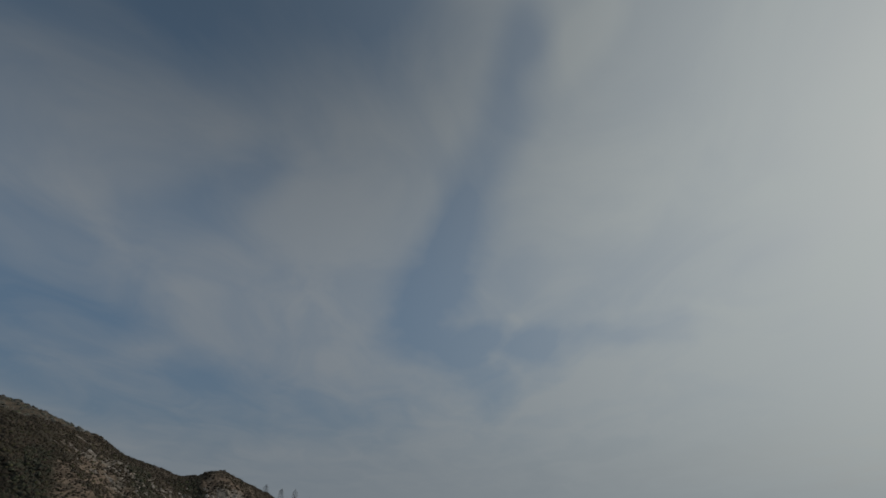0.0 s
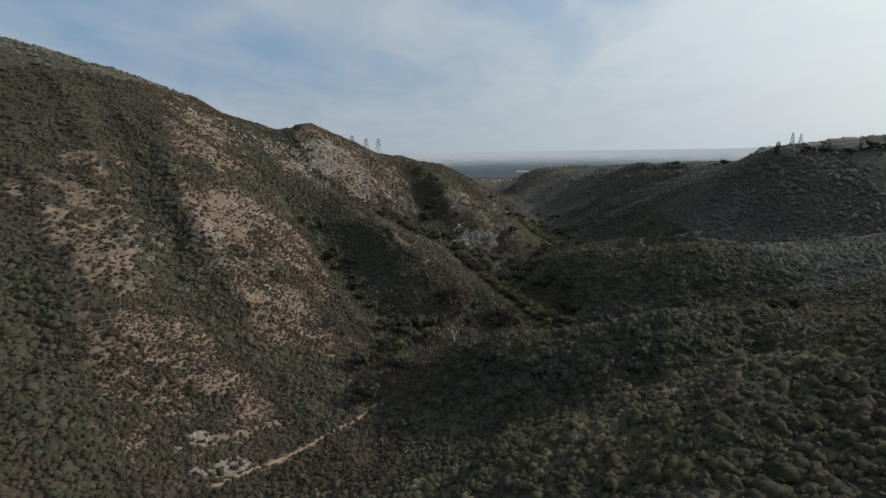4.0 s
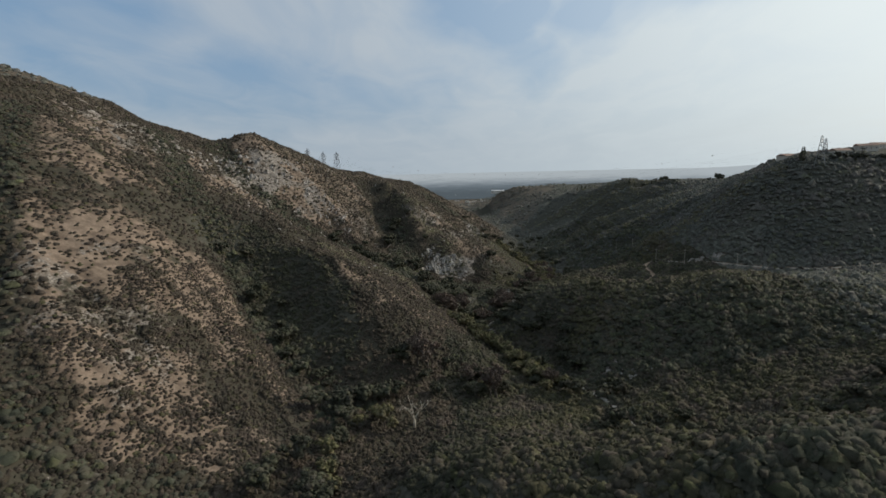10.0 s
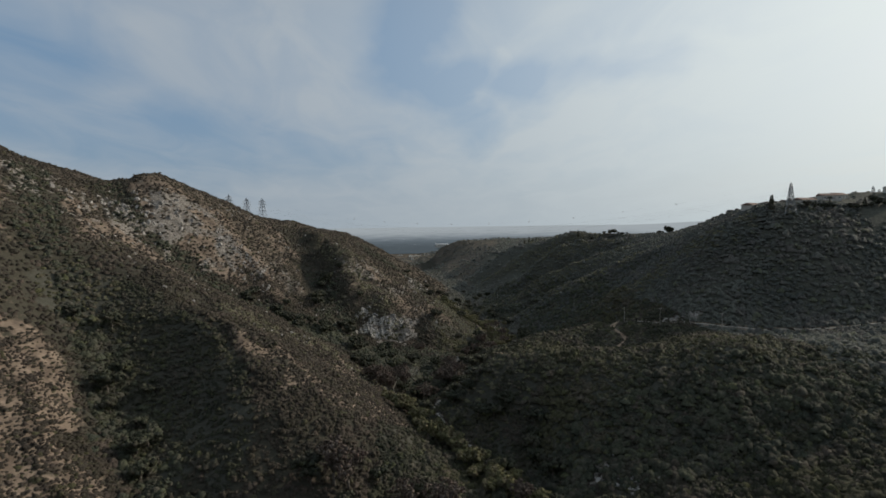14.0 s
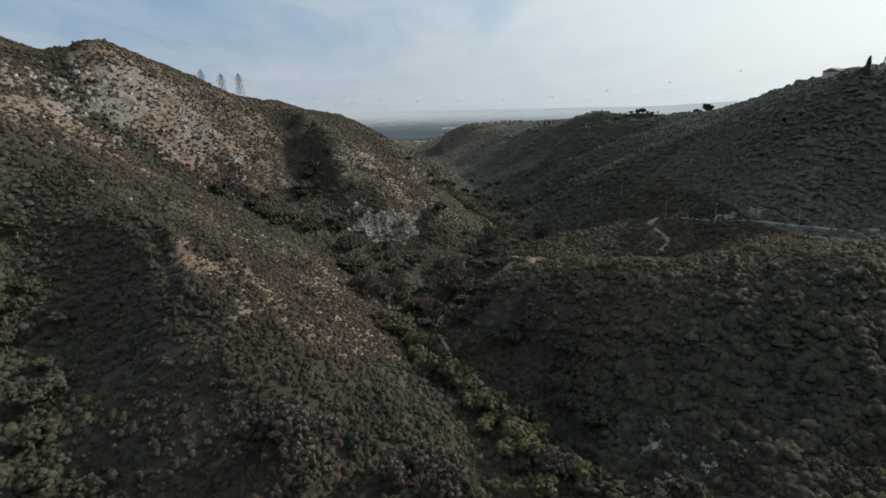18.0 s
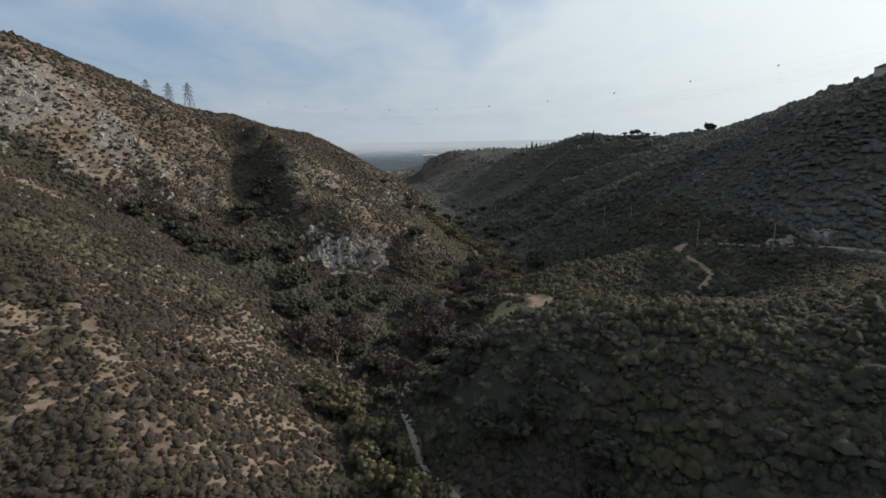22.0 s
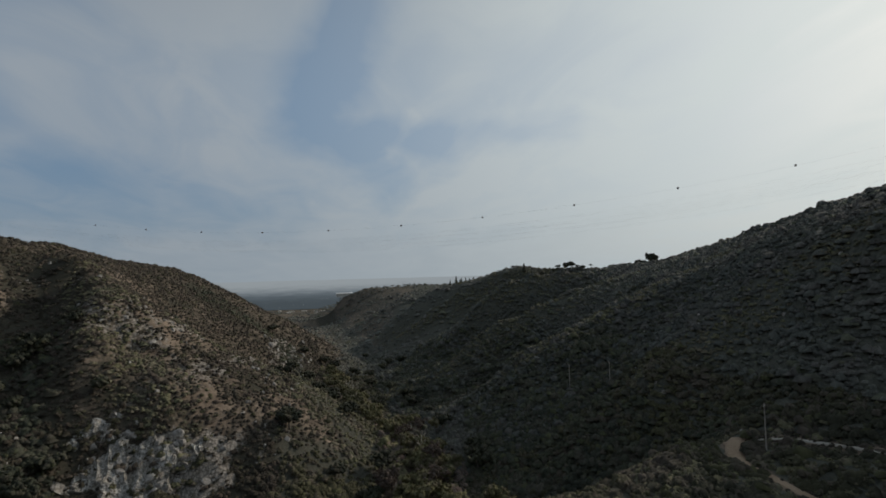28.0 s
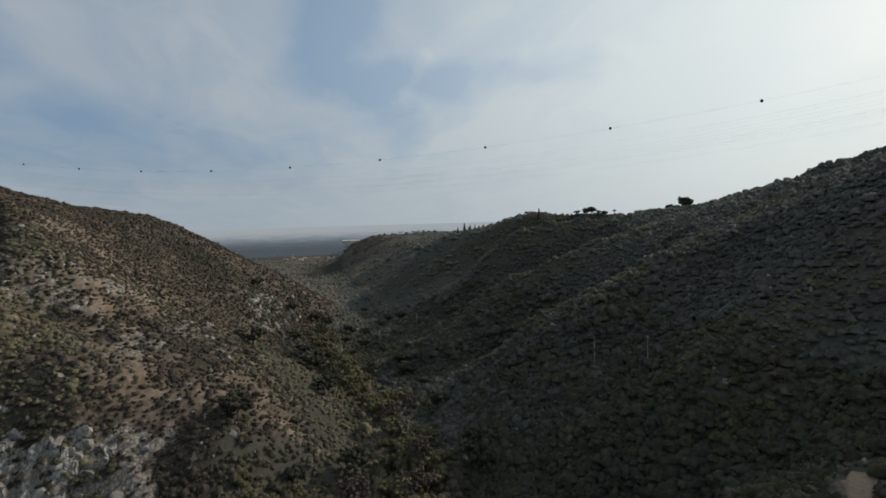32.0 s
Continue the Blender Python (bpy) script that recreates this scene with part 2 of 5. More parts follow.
def ground_material():
    """Soil, litter under the scrub, pale rock and dry grass, by land cover."""
    m, n = material("hillside_soil")
    place = n.add("ShaderNodeNewGeometry").outputs["Position"]
    bare = n.add("ShaderNodeAttribute", attribute_name="bare").outputs["Fac"]
    rock = n.add("ShaderNodeAttribute", attribute_name="rock").outputs["Fac"]
    grass = n.add("ShaderNodeAttribute", attribute_name="grass").outputs["Fac"]
    fine = n.noise(place, 1.1, 6, 0.7)
    coarse = n.noise(place, 0.13, 5, 0.65)
    litter = n.mix(fine, rgb(0.046, 0.044, 0.033), rgb(0.088, 0.079, 0.058))
    # Paler litter on the green side, matched to the hazed leaf colour.
    green = n.add("ShaderNodeAttribute", attribute_name="green").outputs["Fac"]
    under = n.mix(n.ramp(n.noise(place, 0.5, 5, 0.7), 0.35, 0.65), rgb(0.072, 0.074, 0.060), rgb(0.122, 0.120, 0.096))
    litter = n.mix(green, litter, under)
    soil = n.mix(n.ramp(coarse, 0.35, 0.65), rgb(0.135, 0.103, 0.078), rgb(0.300, 0.232, 0.174))
    soil = n.mix(n.math("MULTIPLY", n.ramp(fine, 0.45, 0.7), 0.7), soil, rgb(0.150, 0.115, 0.087))
    shown = n.ramp(n.math("ADD", bare, n.math("MULTIPLY", n.math("SUBTRACT", n.noise(place, 0.4, 5, 0.7), 0.5), 0.9)), 0.28, 0.62)
    color = n.mix(shown, litter, soil)
    cracks = n.add("ShaderNodeTexVoronoi", {"Vector": n.add("ShaderNodeMapping", {"Vector": place, "Scale": (1, 1, 0.4)}).outputs[0], "Scale": 0.75, "Randomness": 1.0}, feature="DISTANCE_TO_EDGE").outputs["Distance"]
    stone = n.mix(n.ramp(n.noise(place, 0.8, 6, 0.7), 0.35, 0.65), rgb(0.165, 0.145, 0.122), rgb(0.43, 0.385, 0.335))
    stone = n.mix(n.ramp(n.math("ADD", cracks, n.math("MULTIPLY", n.noise(place, 1.7, 4, 0.7), 0.25)), 0.08, 0.30), rgb(0.10, 0.09, 0.075), stone)
    stony = n.ramp(n.math("ADD", rock, n.math("MULTIPLY", n.math("SUBTRACT", n.noise(place, 0.22, 5, 0.7), 0.5), 1.1)), 0.40, 0.60)
    color = n.mix(stony, color, stone)
    turf = n.mix(fine, rgb(0.190, 0.175, 0.088), rgb(0.28, 0.245, 0.140))
    color = n.mix(n.ramp(n.math("ADD", grass, n.math("MULTIPLY", n.math("SUBTRACT", fine, 0.5), 0.5)), 0.4, 0.6), color, turf)
    relief = n.math("ADD", n.math("MULTIPLY", fine, 0.5), n.math("MULTIPLY", coarse, 1.0))
    finish(n, color, 0.95, relief, 0.8, 0.6, spec=0.1)
    return m


SOIL = ground_material()


def grain_material(name, a, b, scale=2.0, rough=0.9, metal=0.0, strength=0.3):
    m, n = material(name)
    place = n.add("ShaderNodeNewGeometry").outputs["Position"]
    fine, coarse = n.noise(place, scale, 6, 0.7), n.noise(place, scale * 0.12, 4, 0.6)
    mixed = n.math("ADD", n.math("MULTIPLY", fine, 0.6), n.math("MULTIPLY", coarse, 0.4))
    finish(n, n.mix(n.ramp(mixed, 0.35, 0.65), a, b), rough, fine, strength, 0.15, metal)
    return m


DIRT = grain_material("packed_dirt", rgb(0.27, 0.190, 0.125), rgb(0.40, 0.295, 0.205), 1.4)
PALE_DIRT = grain_material("pale_gravel_track", rgb(0.33, 0.295, 0.245), rgb(0.50, 0.455, 0.385), 1.8)
ROCK = grain_material("pale_granite", rgb(0.20, 0.18, 0.158), rgb(0.48, 0.45, 0.41), 1.2, 0.9, 0, 0.9)
BARK = grain_material("grey_bark", rgb(0.10, 0.085, 0.07), rgb(0.20, 0.175, 0.15), 6.0)
PALE_BARK = grain_material("pale_sycamore_bark", rgb(0.34, 0.31, 0.25), rgb(0.55, 0.51, 0.43), 3.0)
POLE_WOOD = grain_material("weathered_pole_wood", rgb(0.30, 0.265, 0.23), rgb(0.44, 0.40, 0.35), 5.0)
STEEL = grain_material("galvanised_steel", rgb(0.26, 0.27, 0.28), rgb(0.38, 0.39, 0.40), 3.0, 0.55, 0.6, 0.05)
WIRE = grain_material("aluminium_cable", rgb(0.20, 0.205, 0.21), rgb(0.28, 0.285, 0.29), 2.0, 0.5, 0.5, 0.0)

# ---- the lie of the land ----
# Crests, spurs and creek beds as lines of (x, y, height); the slopes are strung between them.
RIDGES = {
    "broad_right": [(140, 224, 66), (97, 206, 70), (79, 212, 67.5), (66, 214, 65.5), (45, 212, 62), (20, 211, 56), (-5, 212, 50.5), (-25, 222, 42), (-48, 232, 28)],
    "broad_right_brow": [(95, 198, 68.5), (66, 197, 68.5), (46, 197.5, 66.5), (47, 185.5, 62.5), (14, 198.5, 55)],
    "near_right_flank": [(76, 140, 79), (62, 156, 64), (73, 168, 63)],
    "spur_nose": [(-145, 470, 73), (-127, 446, 67), (-97, 430, 62), (-83, 403, 50.5), (-58, 374, 37), (-42, 350, 25)],
    "slope_face": [(-215, 399, 102), (-168, 332, 75), (-157, 262, 60.5), (-133, 261, 46)],
    "cliff_shoulder": [(-150, 800, 112), (-118, 748, 98), (-92, 708, 85), (-86, 699, 81.5), (-80, 676, 66), (-78, 659, 55.5), (-45, 660, 46.5), (-38, 712, 48.5)],
    "cliff_apron": [(-2, 647, 23), (15, 670, 18)],
    "far_knob": [(-45, 866, 50), (-28, 868, 36)],
    "main_crest": [(-1300, 800, 430), (-1000, 760, 385), (-800, 730, 310), (-560, 690, 246), (-440, 668, 208), (-370, 668, 178), (-323, 697, 160), (-275, 693, 170), (-248, 745, 152), (-228, 790, 134), (-212, 828, 123), (-187, 852, 123), (-152, 905, 108), (-126, 947, 101), (-75, 952, 73), (-32, 952, 49), (12, 950, 25), (40, 946, 8)],
    "first_slope": [(-440, 668, 214), (-350, 540, 176), (-277, 438, 147), (-235, 370, 116), (-194, 307, 88), (-160, 298, 64), (-121, 284, 35), (-92, 272, 22)],
    "near_slope": [(-420, 400, 208), (-330, 330, 150), (-255, 289, 103), (-203, 240, 82), (-163, 192, 66), (-119, 177, 34), (-88, 172, 28)],
    "second_spur": [(-330, 610, 164), (-285, 560, 136), (-235, 515, 110), (-185, 490, 91), (-150, 482, 78), (-73, 451, 44), (-44, 394, 35), (-30, 392, 27), (-12, 372, 20)],
    "spur_edge": [(-145, 490, 71), (-95, 482, 46), (-75, 487, 38), (-60, 496, 28), (-43, 488, 14)],
    "rocky_spur": [(-275, 693, 168), (-248, 664, 143), (-229, 640, 116), (-212, 656, 110), (-188, 664, 97), (-146, 659, 72), (-118, 632, 49), (-90, 625, 34), (-70, 605, 20)],
    "cliff_hill": [(-187, 852, 122), (-48, 650, 41), (-42, 642, 35)],
    "cliff_brow": [(-60, 740, 62), (-20, 732, 41), (3, 714, 31), (22, 694, 19), (35, 668, 6)],
    "near_right": [(420, 300, 150), (280, 230, 122), (160, 180, 97), (88, 146, 84), (60, 131, 82), (36, 125, 74), (11, 118, 68), (-25, 112, 50), (-55, 118, 36)],
    "second_right": [(420, 360, 120), (260, 280, 86), (180, 242, 72)],
    "middle_ridge": [(420, 420, 80), (300, 390, 62), (206, 386, 55), (175, 392, 57), (130, 396, 57), (95, 406, 53), (68, 425, 47), (50, 434, 44), (33, 440, 40), (22, 442, 33), (8, 440, 14)],
    "clearing_knoll": [(76, 540, 29), (98, 535, 34), (126, 528, 36)],
    "right_crest": [(900, 420, 170), (600, 500, 140), (450, 530, 122), (376, 552, 120), (271, 545, 120), (238, 560, 114), (246, 640, 101), (262, 700, 94), (292, 790, 92), (330, 885, 94), (312, 945, 93), (290, 985, 92), (330, 1060, 80), (440, 1120, 76), (560, 1200, 74), (700, 1500, 70), (760, 1900, 64)],
    "right_spur": [(262, 700, 94), (223, 700, 79), (176, 700, 60), (132, 702, 43), (105, 706, 18)],
    "right_spur_far": [(292, 795, 93), (272, 800, 85), (212, 800, 70), (150, 800, 45), (106, 800, 16), (70, 802, 4)],
    "right_spur_last": [(330, 885, 94), (285, 900, 85), (222, 902, 84), (194, 902, 78), (166, 908, 58), (130, 920, 24)],
    "right_spur_near": [(238, 560, 114), (208, 600, 77), (186, 612, 62), (162, 618, 50)],
    "tree_spur": [(290, 985, 92), (247, 990, 90), (222, 1000, 82), (190, 1012, 64), (150, 1030, 40), (95, 1050, 8)],
    "conifer_spur": [(330, 1060, 80), (260, 1075, 77), (192, 1085, 75), (165, 1095, 70), (130, 1110, 50), (85, 1135, 8)],
    "far_spur": [(560, 1200, 74), (420, 1230, 70), (300, 1270, 66), (200, 1300, 60), (140, 1320, 50), (90, 1340, 16)],
    "far_ridge": [(720, 1700, 72), (454, 1640, 68), (280, 1620, 62), (189, 1620, 63), (110, 1640, 62), (60, 1660, 50), (12, 1680, 32), (-40, 1690, 0)],
    "last_ridge": [(800, 2300, 30), (400, 2250, 22), (200, 2220, 14), (100, 2200, 6), (0, 2200, -8), (-120, 2220, -28)],
}
CREEKS = {
    "main_creek": [(-140, -200, 60), (-115, 20, 45), (-98, 110, 36), (-78, 165, 26), (-60, 205, 23), (-62, 250, 19), (-66, 310, 16), (-38, 345, 13), (8, 347, 10), (24, 385, 7), (44, 370, 7), (10, 425, 6), (0, 460, 4), (4, 490, 3), (22, 545, 2), (52, 600, 1), (64, 640, 0), (64, 690, -1), (48, 745, -1), (34, 800, -2), (26, 855, -2), (48, 930, -3), (50, 1050, -5), (40, 1200, -8), (20, 1450, -14), (-20, 1800, -24), (-60, 2400, -45)],
    "side_canyon": [(8, 347, 10), (34, 356, 9), (50, 335, 12), (60, 292, 16), (105, 277, 24), (142, 292, 40), (185, 302, 52), (290, 335, 66), (420, 390, 84)],
    "canyon_foot": [(68, 349, 19), (67, 318, 19), (110, 334, 26), (180, 346, 42), (250, 360, 54)],
    "right_gully": [(-52, 196, 24), (-26, 184, 27), (-4, 177, 33), (24, 168, 46), (50, 172, 55), (84, 180, 59.5), (120, 196, 64), (200, 228, 80), (330, 300, 108)],
    "first_gully": [(-66, 310, 16), (-90, 338, 20), (-104, 355, 26), (-136, 390, 36), (-172, 430, 62), (-232, 482, 108), (-290, 550, 140), (-345, 620, 170)],
    "slope_gully": [(-72, 190, 25), (-102, 238, 22), (-116, 222, 31), (-141, 232, 43), (-168, 248, 60), (-185, 262, 70), (-222, 300, 95), (-275, 370, 132), (-340, 450, 176), (-420, 540, 214)],
    "near_gully": [(-100, 100, 38), (-160, 150, 58), (-230, 215, 84), (-330, 260, 130), (-450, 320, 190)],
    "second_gully": [(2, 495, 3), (-28, 508, 6), (-60, 548, 20), (-110, 582, 38), (-157, 596, 53), (-205, 600, 82), (-255, 615, 116), (-300, 650, 150)],
    "third_gully": [(-20, 560, 5), (-60, 585, 14), (-100, 650, 40), (-112, 690, 55), (-128, 740, 76), (-165, 790, 104)],
    "terrace": [(18, 500, 8), (20, 525, 11), (20, 557, 13), (40, 548, 19), (38, 498, 19.5), (61, 494, 26), (72, 492, 30), (90, 475, 27), (112, 488, 27), (128, 478, 36), (152, 501, 43), (168, 508, 44), (206, 474, 44), (300, 470, 55), (420, 480, 78)],
    "road_bench": [(112, 488, 27), (133, 514, 33), (141, 545, 34), (145, 556, 36), (130, 560, 33), (118, 560, 30.5), (101, 560, 25), (88, 560, 20.5), (76, 560, 15), (64, 562, 9)],
    "mound_gully": [(66, 600, 1), (90, 590, 2), (108, 586, 5), (130, 584, 12), (150, 578, 25), (170, 566, 44)],
    "cliff_foot": [(-66, 618, 14), (-44, 627, 13), (-30, 630, 13), (-10, 634, 11), (20, 634, 4)],
    "right_hollow": [(60, 750, -1), (90, 750, 1), (130, 750, 6), (180, 752, 25), (238, 756, 64)],
    "right_hollow_near": [(78, 645, 2), (96, 641, 5), (153, 645, 34), (178, 668, 48), (216, 664, 72)],
    "far_hollow": [(40, 855, -2), (80, 856, 0), (130, 858, 6), (200, 862, 30), (272, 868, 72)],
    "brow_gully": [(40, 752, 0), (16, 764, 4), (-14, 778, 12), (-48, 792, 27), (-82, 806, 52)],
    "fourth_gully": [(44, 772, -1), (20, 815, 3), (-5, 850, 9), (-12, 872, 17), (-40, 894, 40), (-90, 908, 76)],
    "far_side_creek": [(55, 975, -4), (140, 965, 12), (250, 955, 44), (360, 950, 72)],
    "far_side_creek_two": [(42, 1150, -7), (160, 1120, 14), (320, 1090, 50)],
    "left_far_slope": [(-150, 1100, 70), (-260, 1200, 90), (-400, 1500, 90), (-500, 2000, 40)],
    "plain_edge": [(-1600, 2900, -40), (-600, 2700, -50), (0, 2700, -50), (700, 2800, -45), (1600, 2900, -30)],
}
FRAME_HEIGHTS = [(-2500, 2500, 60), (-2500, 800, 420), (-2500, -1000, 420), (-600, -900, 260), (300, -900, 240), (1200, -900, 260), (2500, -1000, 300), (2500, 800, 220), (2500, 2500, 40), (-600, 150, 250), (-500, -250, 240), (-30, 0, 72), (60, 20, 92), (-60, -200, 86), (250, 0, 130), (500, 100, 170), (-260, 60, 120), (-220, 850, 112), (-330, 900, 110), (-420, 800, 150), (-600, 1000, 180)]


def along(line, step):
    """Points every step metres along a line."""
    out = []
    for a, b in zip(line, line[1:]):
        a, b = np.array(a, float), np.array(b, float)
        k = max(1, int(np.hypot(*(b - a)[:2]) / step))
        out += [a + (b - a) * i / k for i in range(k)]
    return np.array(out + [np.array(line[-1], float)])


def strung(lines, step=22.0):
    rows = []
    for line in lines:
        for p in along(line, step):
            far = abs(p[0]) > 450 or p[1] > 1100
            if all((p[0] - q[0]) ** 2 + (p[1] - q[1]) ** 2 > (90.0 if not far else 900.0) for q in rows):
                rows.append(p)
    return np.array(rows)


KNOTS = strung([*RIDGES.values(), *CREEKS.values(), FRAME_HEIGHTS[:1], *[[p] for p in FRAME_HEIGHTS[1:]]])


def lattice(ix, iy, seed):
    h = (ix.astype(np.int64) * 374761393 + iy.astype(np.int64) * 668265263 + seed * 2147483647) & 0xFFFFFFFF
    h = ((h ^ (h >> 13)) * 1274126177) & 0xFFFFFFFF
    return ((h ^ (h >> 16)) & 0xFFFFFF) / float(0xFFFFFF)


def value_noise(x, y, seed):
    ix, iy = np.floor(x), np.floor(y)
    fx, fy = x - ix, y - iy
    fx, fy = fx * fx * (3 - 2 * fx), fy * fy * (3 - 2 * fy)
    a, b = lattice(ix, iy, seed), lattice(ix + 1, iy, seed)
    c, d = lattice(ix, iy + 1, seed), lattice(ix + 1, iy + 1, seed)
    return (a + (b - a) * fx) * (1 - fy) + (c + (d - c) * fx) * fy


def fractal(x, y, size, octaves, seed, ridged=False):
    total, amp, norm = 0.0, 1.0, 0.0
    for k in range(octaves):
        v = value_noise(x / size * 2 ** k + 17.3 * k, y / size * 2 ** k - 9.1 * k, seed + k)
        v = 1 - np.abs(2 * v - 1) if ridged else v
        total, norm, amp = total + amp * v, norm + amp, amp * 0.5
    return total / norm


def solve_knots():
    n = len(KNOTS)
    d = np.hypot(KNOTS[:, None, 0] - KNOTS[None, :, 0], KNOTS[:, None, 1] - KNOTS[None, :, 1])
    a = np.zeros((n + 1, n + 1))
    a[:n, :n], a[:n, n], a[n, :n] = d + 0.4 * np.eye(n), 1, 1
    return np.linalg.solve(a, np.append(KNOTS[:, 2], 0.0))


WEIGHTS = solve_knots()


def base_height(x, y):
    shape = np.shape(x)
    x, y = np.ravel(x).astype(float), np.ravel(y).astype(float)
    z = np.empty(len(x))
    for i in range(0, len(x), 20000):
        d = np.sqrt((x[i:i + 20000, None] - KNOTS[None, :, 0]) ** 2 + (y[i:i + 20000, None] - KNOTS[None, :, 1]) ** 2 + 4.0)
        z[i:i + 20000] = d @ WEIGHTS[:-1] + WEIGHTS[-1]
    return z.reshape(shape)


def off_line(x, y, lines):
    """Distance from each place to the nearest of the lines."""
    best = np.full(np.shape(x), 1e9)
    for line in lines:
        for a, b in zip(line, line[1:]):
            ax, ay, dx, dy = a[0], a[1], b[0] - a[0], b[1] - a[1]
            t = np.clip(((x - ax) * dx + (y - ay) * dy) / (dx * dx + dy * dy + 1e-9), 0, 1)
            best = np.minimum(best, np.hypot(x - ax - t * dx, y - ay - t * dy))
    return best


def smooth(v, low, high):
    t = np.clip((v - low) / (high - low), 0, 1)
    return t * t * (3 - 2 * t)


def blob(x, y, cx, cy, rx, ry, turn=0.0):
    """1 in the middle of an oval patch, falling to 0 at its edge."""
    c, s = math.cos(radians(turn)), math.sin(radians(turn))
    u, v = ((x - cx) * c + (y - cy) * s) / rx, (-(x - cx) * s + (y - cy) * c) / ry
    return 1 - smooth(np.hypot(u, v), 0.55, 1.0)


GULLIES = [CREEKS[k] for k in ("main_creek", "side_canyon", "first_gully", "slope_gully", "near_gully", "second_gully", "third_gully", "fourth_gully")]
# Tracks: centre line, half width.
TRACKS = {
    "valley_track": ([(105, 277), (72, 282), (60, 292), (57, 312), (53, 333), (46, 350), (39, 365), (27, 387), (14, 410), (5, 428), (1, 446), (-1, 462), (2, 476)], 0.95),
    "footpath": [(2, 476), (10, 487), (19, 497), (22, 510), (20, 524), (18, 540), (19, 557), (27, 566)],
    "creek_track": [(-92, 135), (-78, 160), (-70, 177), (-62, 192), (-57, 207)],
    "ridge_road": [(96, 470), (106, 482), (113, 491), (122, 497), (131, 506), (134, 516), (132, 528), (134, 540), (139, 549), (143, 556)],
    "cut_road": [(148, 552), (153, 547), (156, 532), (160, 516), (170, 507), (186, 495), (206, 478), (240, 468), (290, 465), (350, 470)],
}
TRACKS = {k: (v if isinstance(v, tuple) else (v, {"footpath": 1.3, "creek_track": 0.9, "ridge_road": 1.4, "cut_road": 0.6}[k])) for k, v in TRACKS.items()}
ROAD_BEND = [(134, 541), (138, 548), (142, 554), (147, 556)]
CLEARING_PATH = [(41, 528), (47, 521), (52, 514), (56, 505), (60, 491), (62, 478), (68, 470)]
TRACK_LINES = [v[0] for v in TRACKS.values()]


def rock_cover(x, y):
    px, py = warped(x, y, 11.0)
    n = fractal(x, y, 12.0, 4, 71) * 0.6 + 0.4 * fractal(x, y, 46.0, 2, 72)
    v = blob(px, py, -40, 633, 38, 27, 10) * 1.25
    v = np.maximum(v, blob(px, py, -228, 640, 70, 66, 35) * 0.62)
    v = np.maximum(v, blob(px, py, -330, 560, 120, 120, 40) * 0.60)
    v = np.maximum(v, blob(px, py, -16, 872, 30, 40) * 1.0)
    v = np.maximum(v, blob(px, py, -48, 484, 38, 20, 20) * 0.66)
    v = np.maximum(v, blob(px, py, 64, 350, 20, 20, 20) * 0.70)
    v = np.maximum(v, blob(px, py, 174, 516, 16, 9, -30) * 1.2)
    v = np.maximum(v, blob(px, py, -98, 158, 26, 24) * 0.70)
    v = np.maximum(v, blob(px, py, -60, 730, 80, 110, 30) * 0.55)
    v = np.maximum(v, blob(px, py, 5, 478, 14, 20) * 0.60)
    v = np.maximum(v, blob(px, py, -170, 280, 110, 110, 30) * 0.44)
    v = v * smooth(n, 0.40, 0.66) * 1.1
    ribs = smooth(rills(x, y, 0.50, -0.86, 15.0, 73) + 0.25 * (n - 0.5), -0.02, 0.16)
    v = np.maximum(v, blob(px, py, -236, 630, 80, 58, 35) * ribs * 0.82)
    v = np.maximum(v, blob(px, py, -310, 560, 95, 70, 40) * ribs * 0.60)
    v = np.maximum(v, blob(px, py, -150, 655, 60, 50, 0) * ribs * 0.46)
    v = np.maximum(v, blob(px, py, -62, 690, 40, 60, 20) * ribs * 0.46)
    return np.clip(v, 0, 1.2)


def warped(x, y, reach=26.0):
    """Places pushed about, so that patches of land cover have ragged outlines."""
    return x + reach * 2 * (fractal(x, y, 42.0, 4, 61) - 0.5), y + reach * 2 * (fractal(x, y, 42.0, 4, 67) - 0.5)


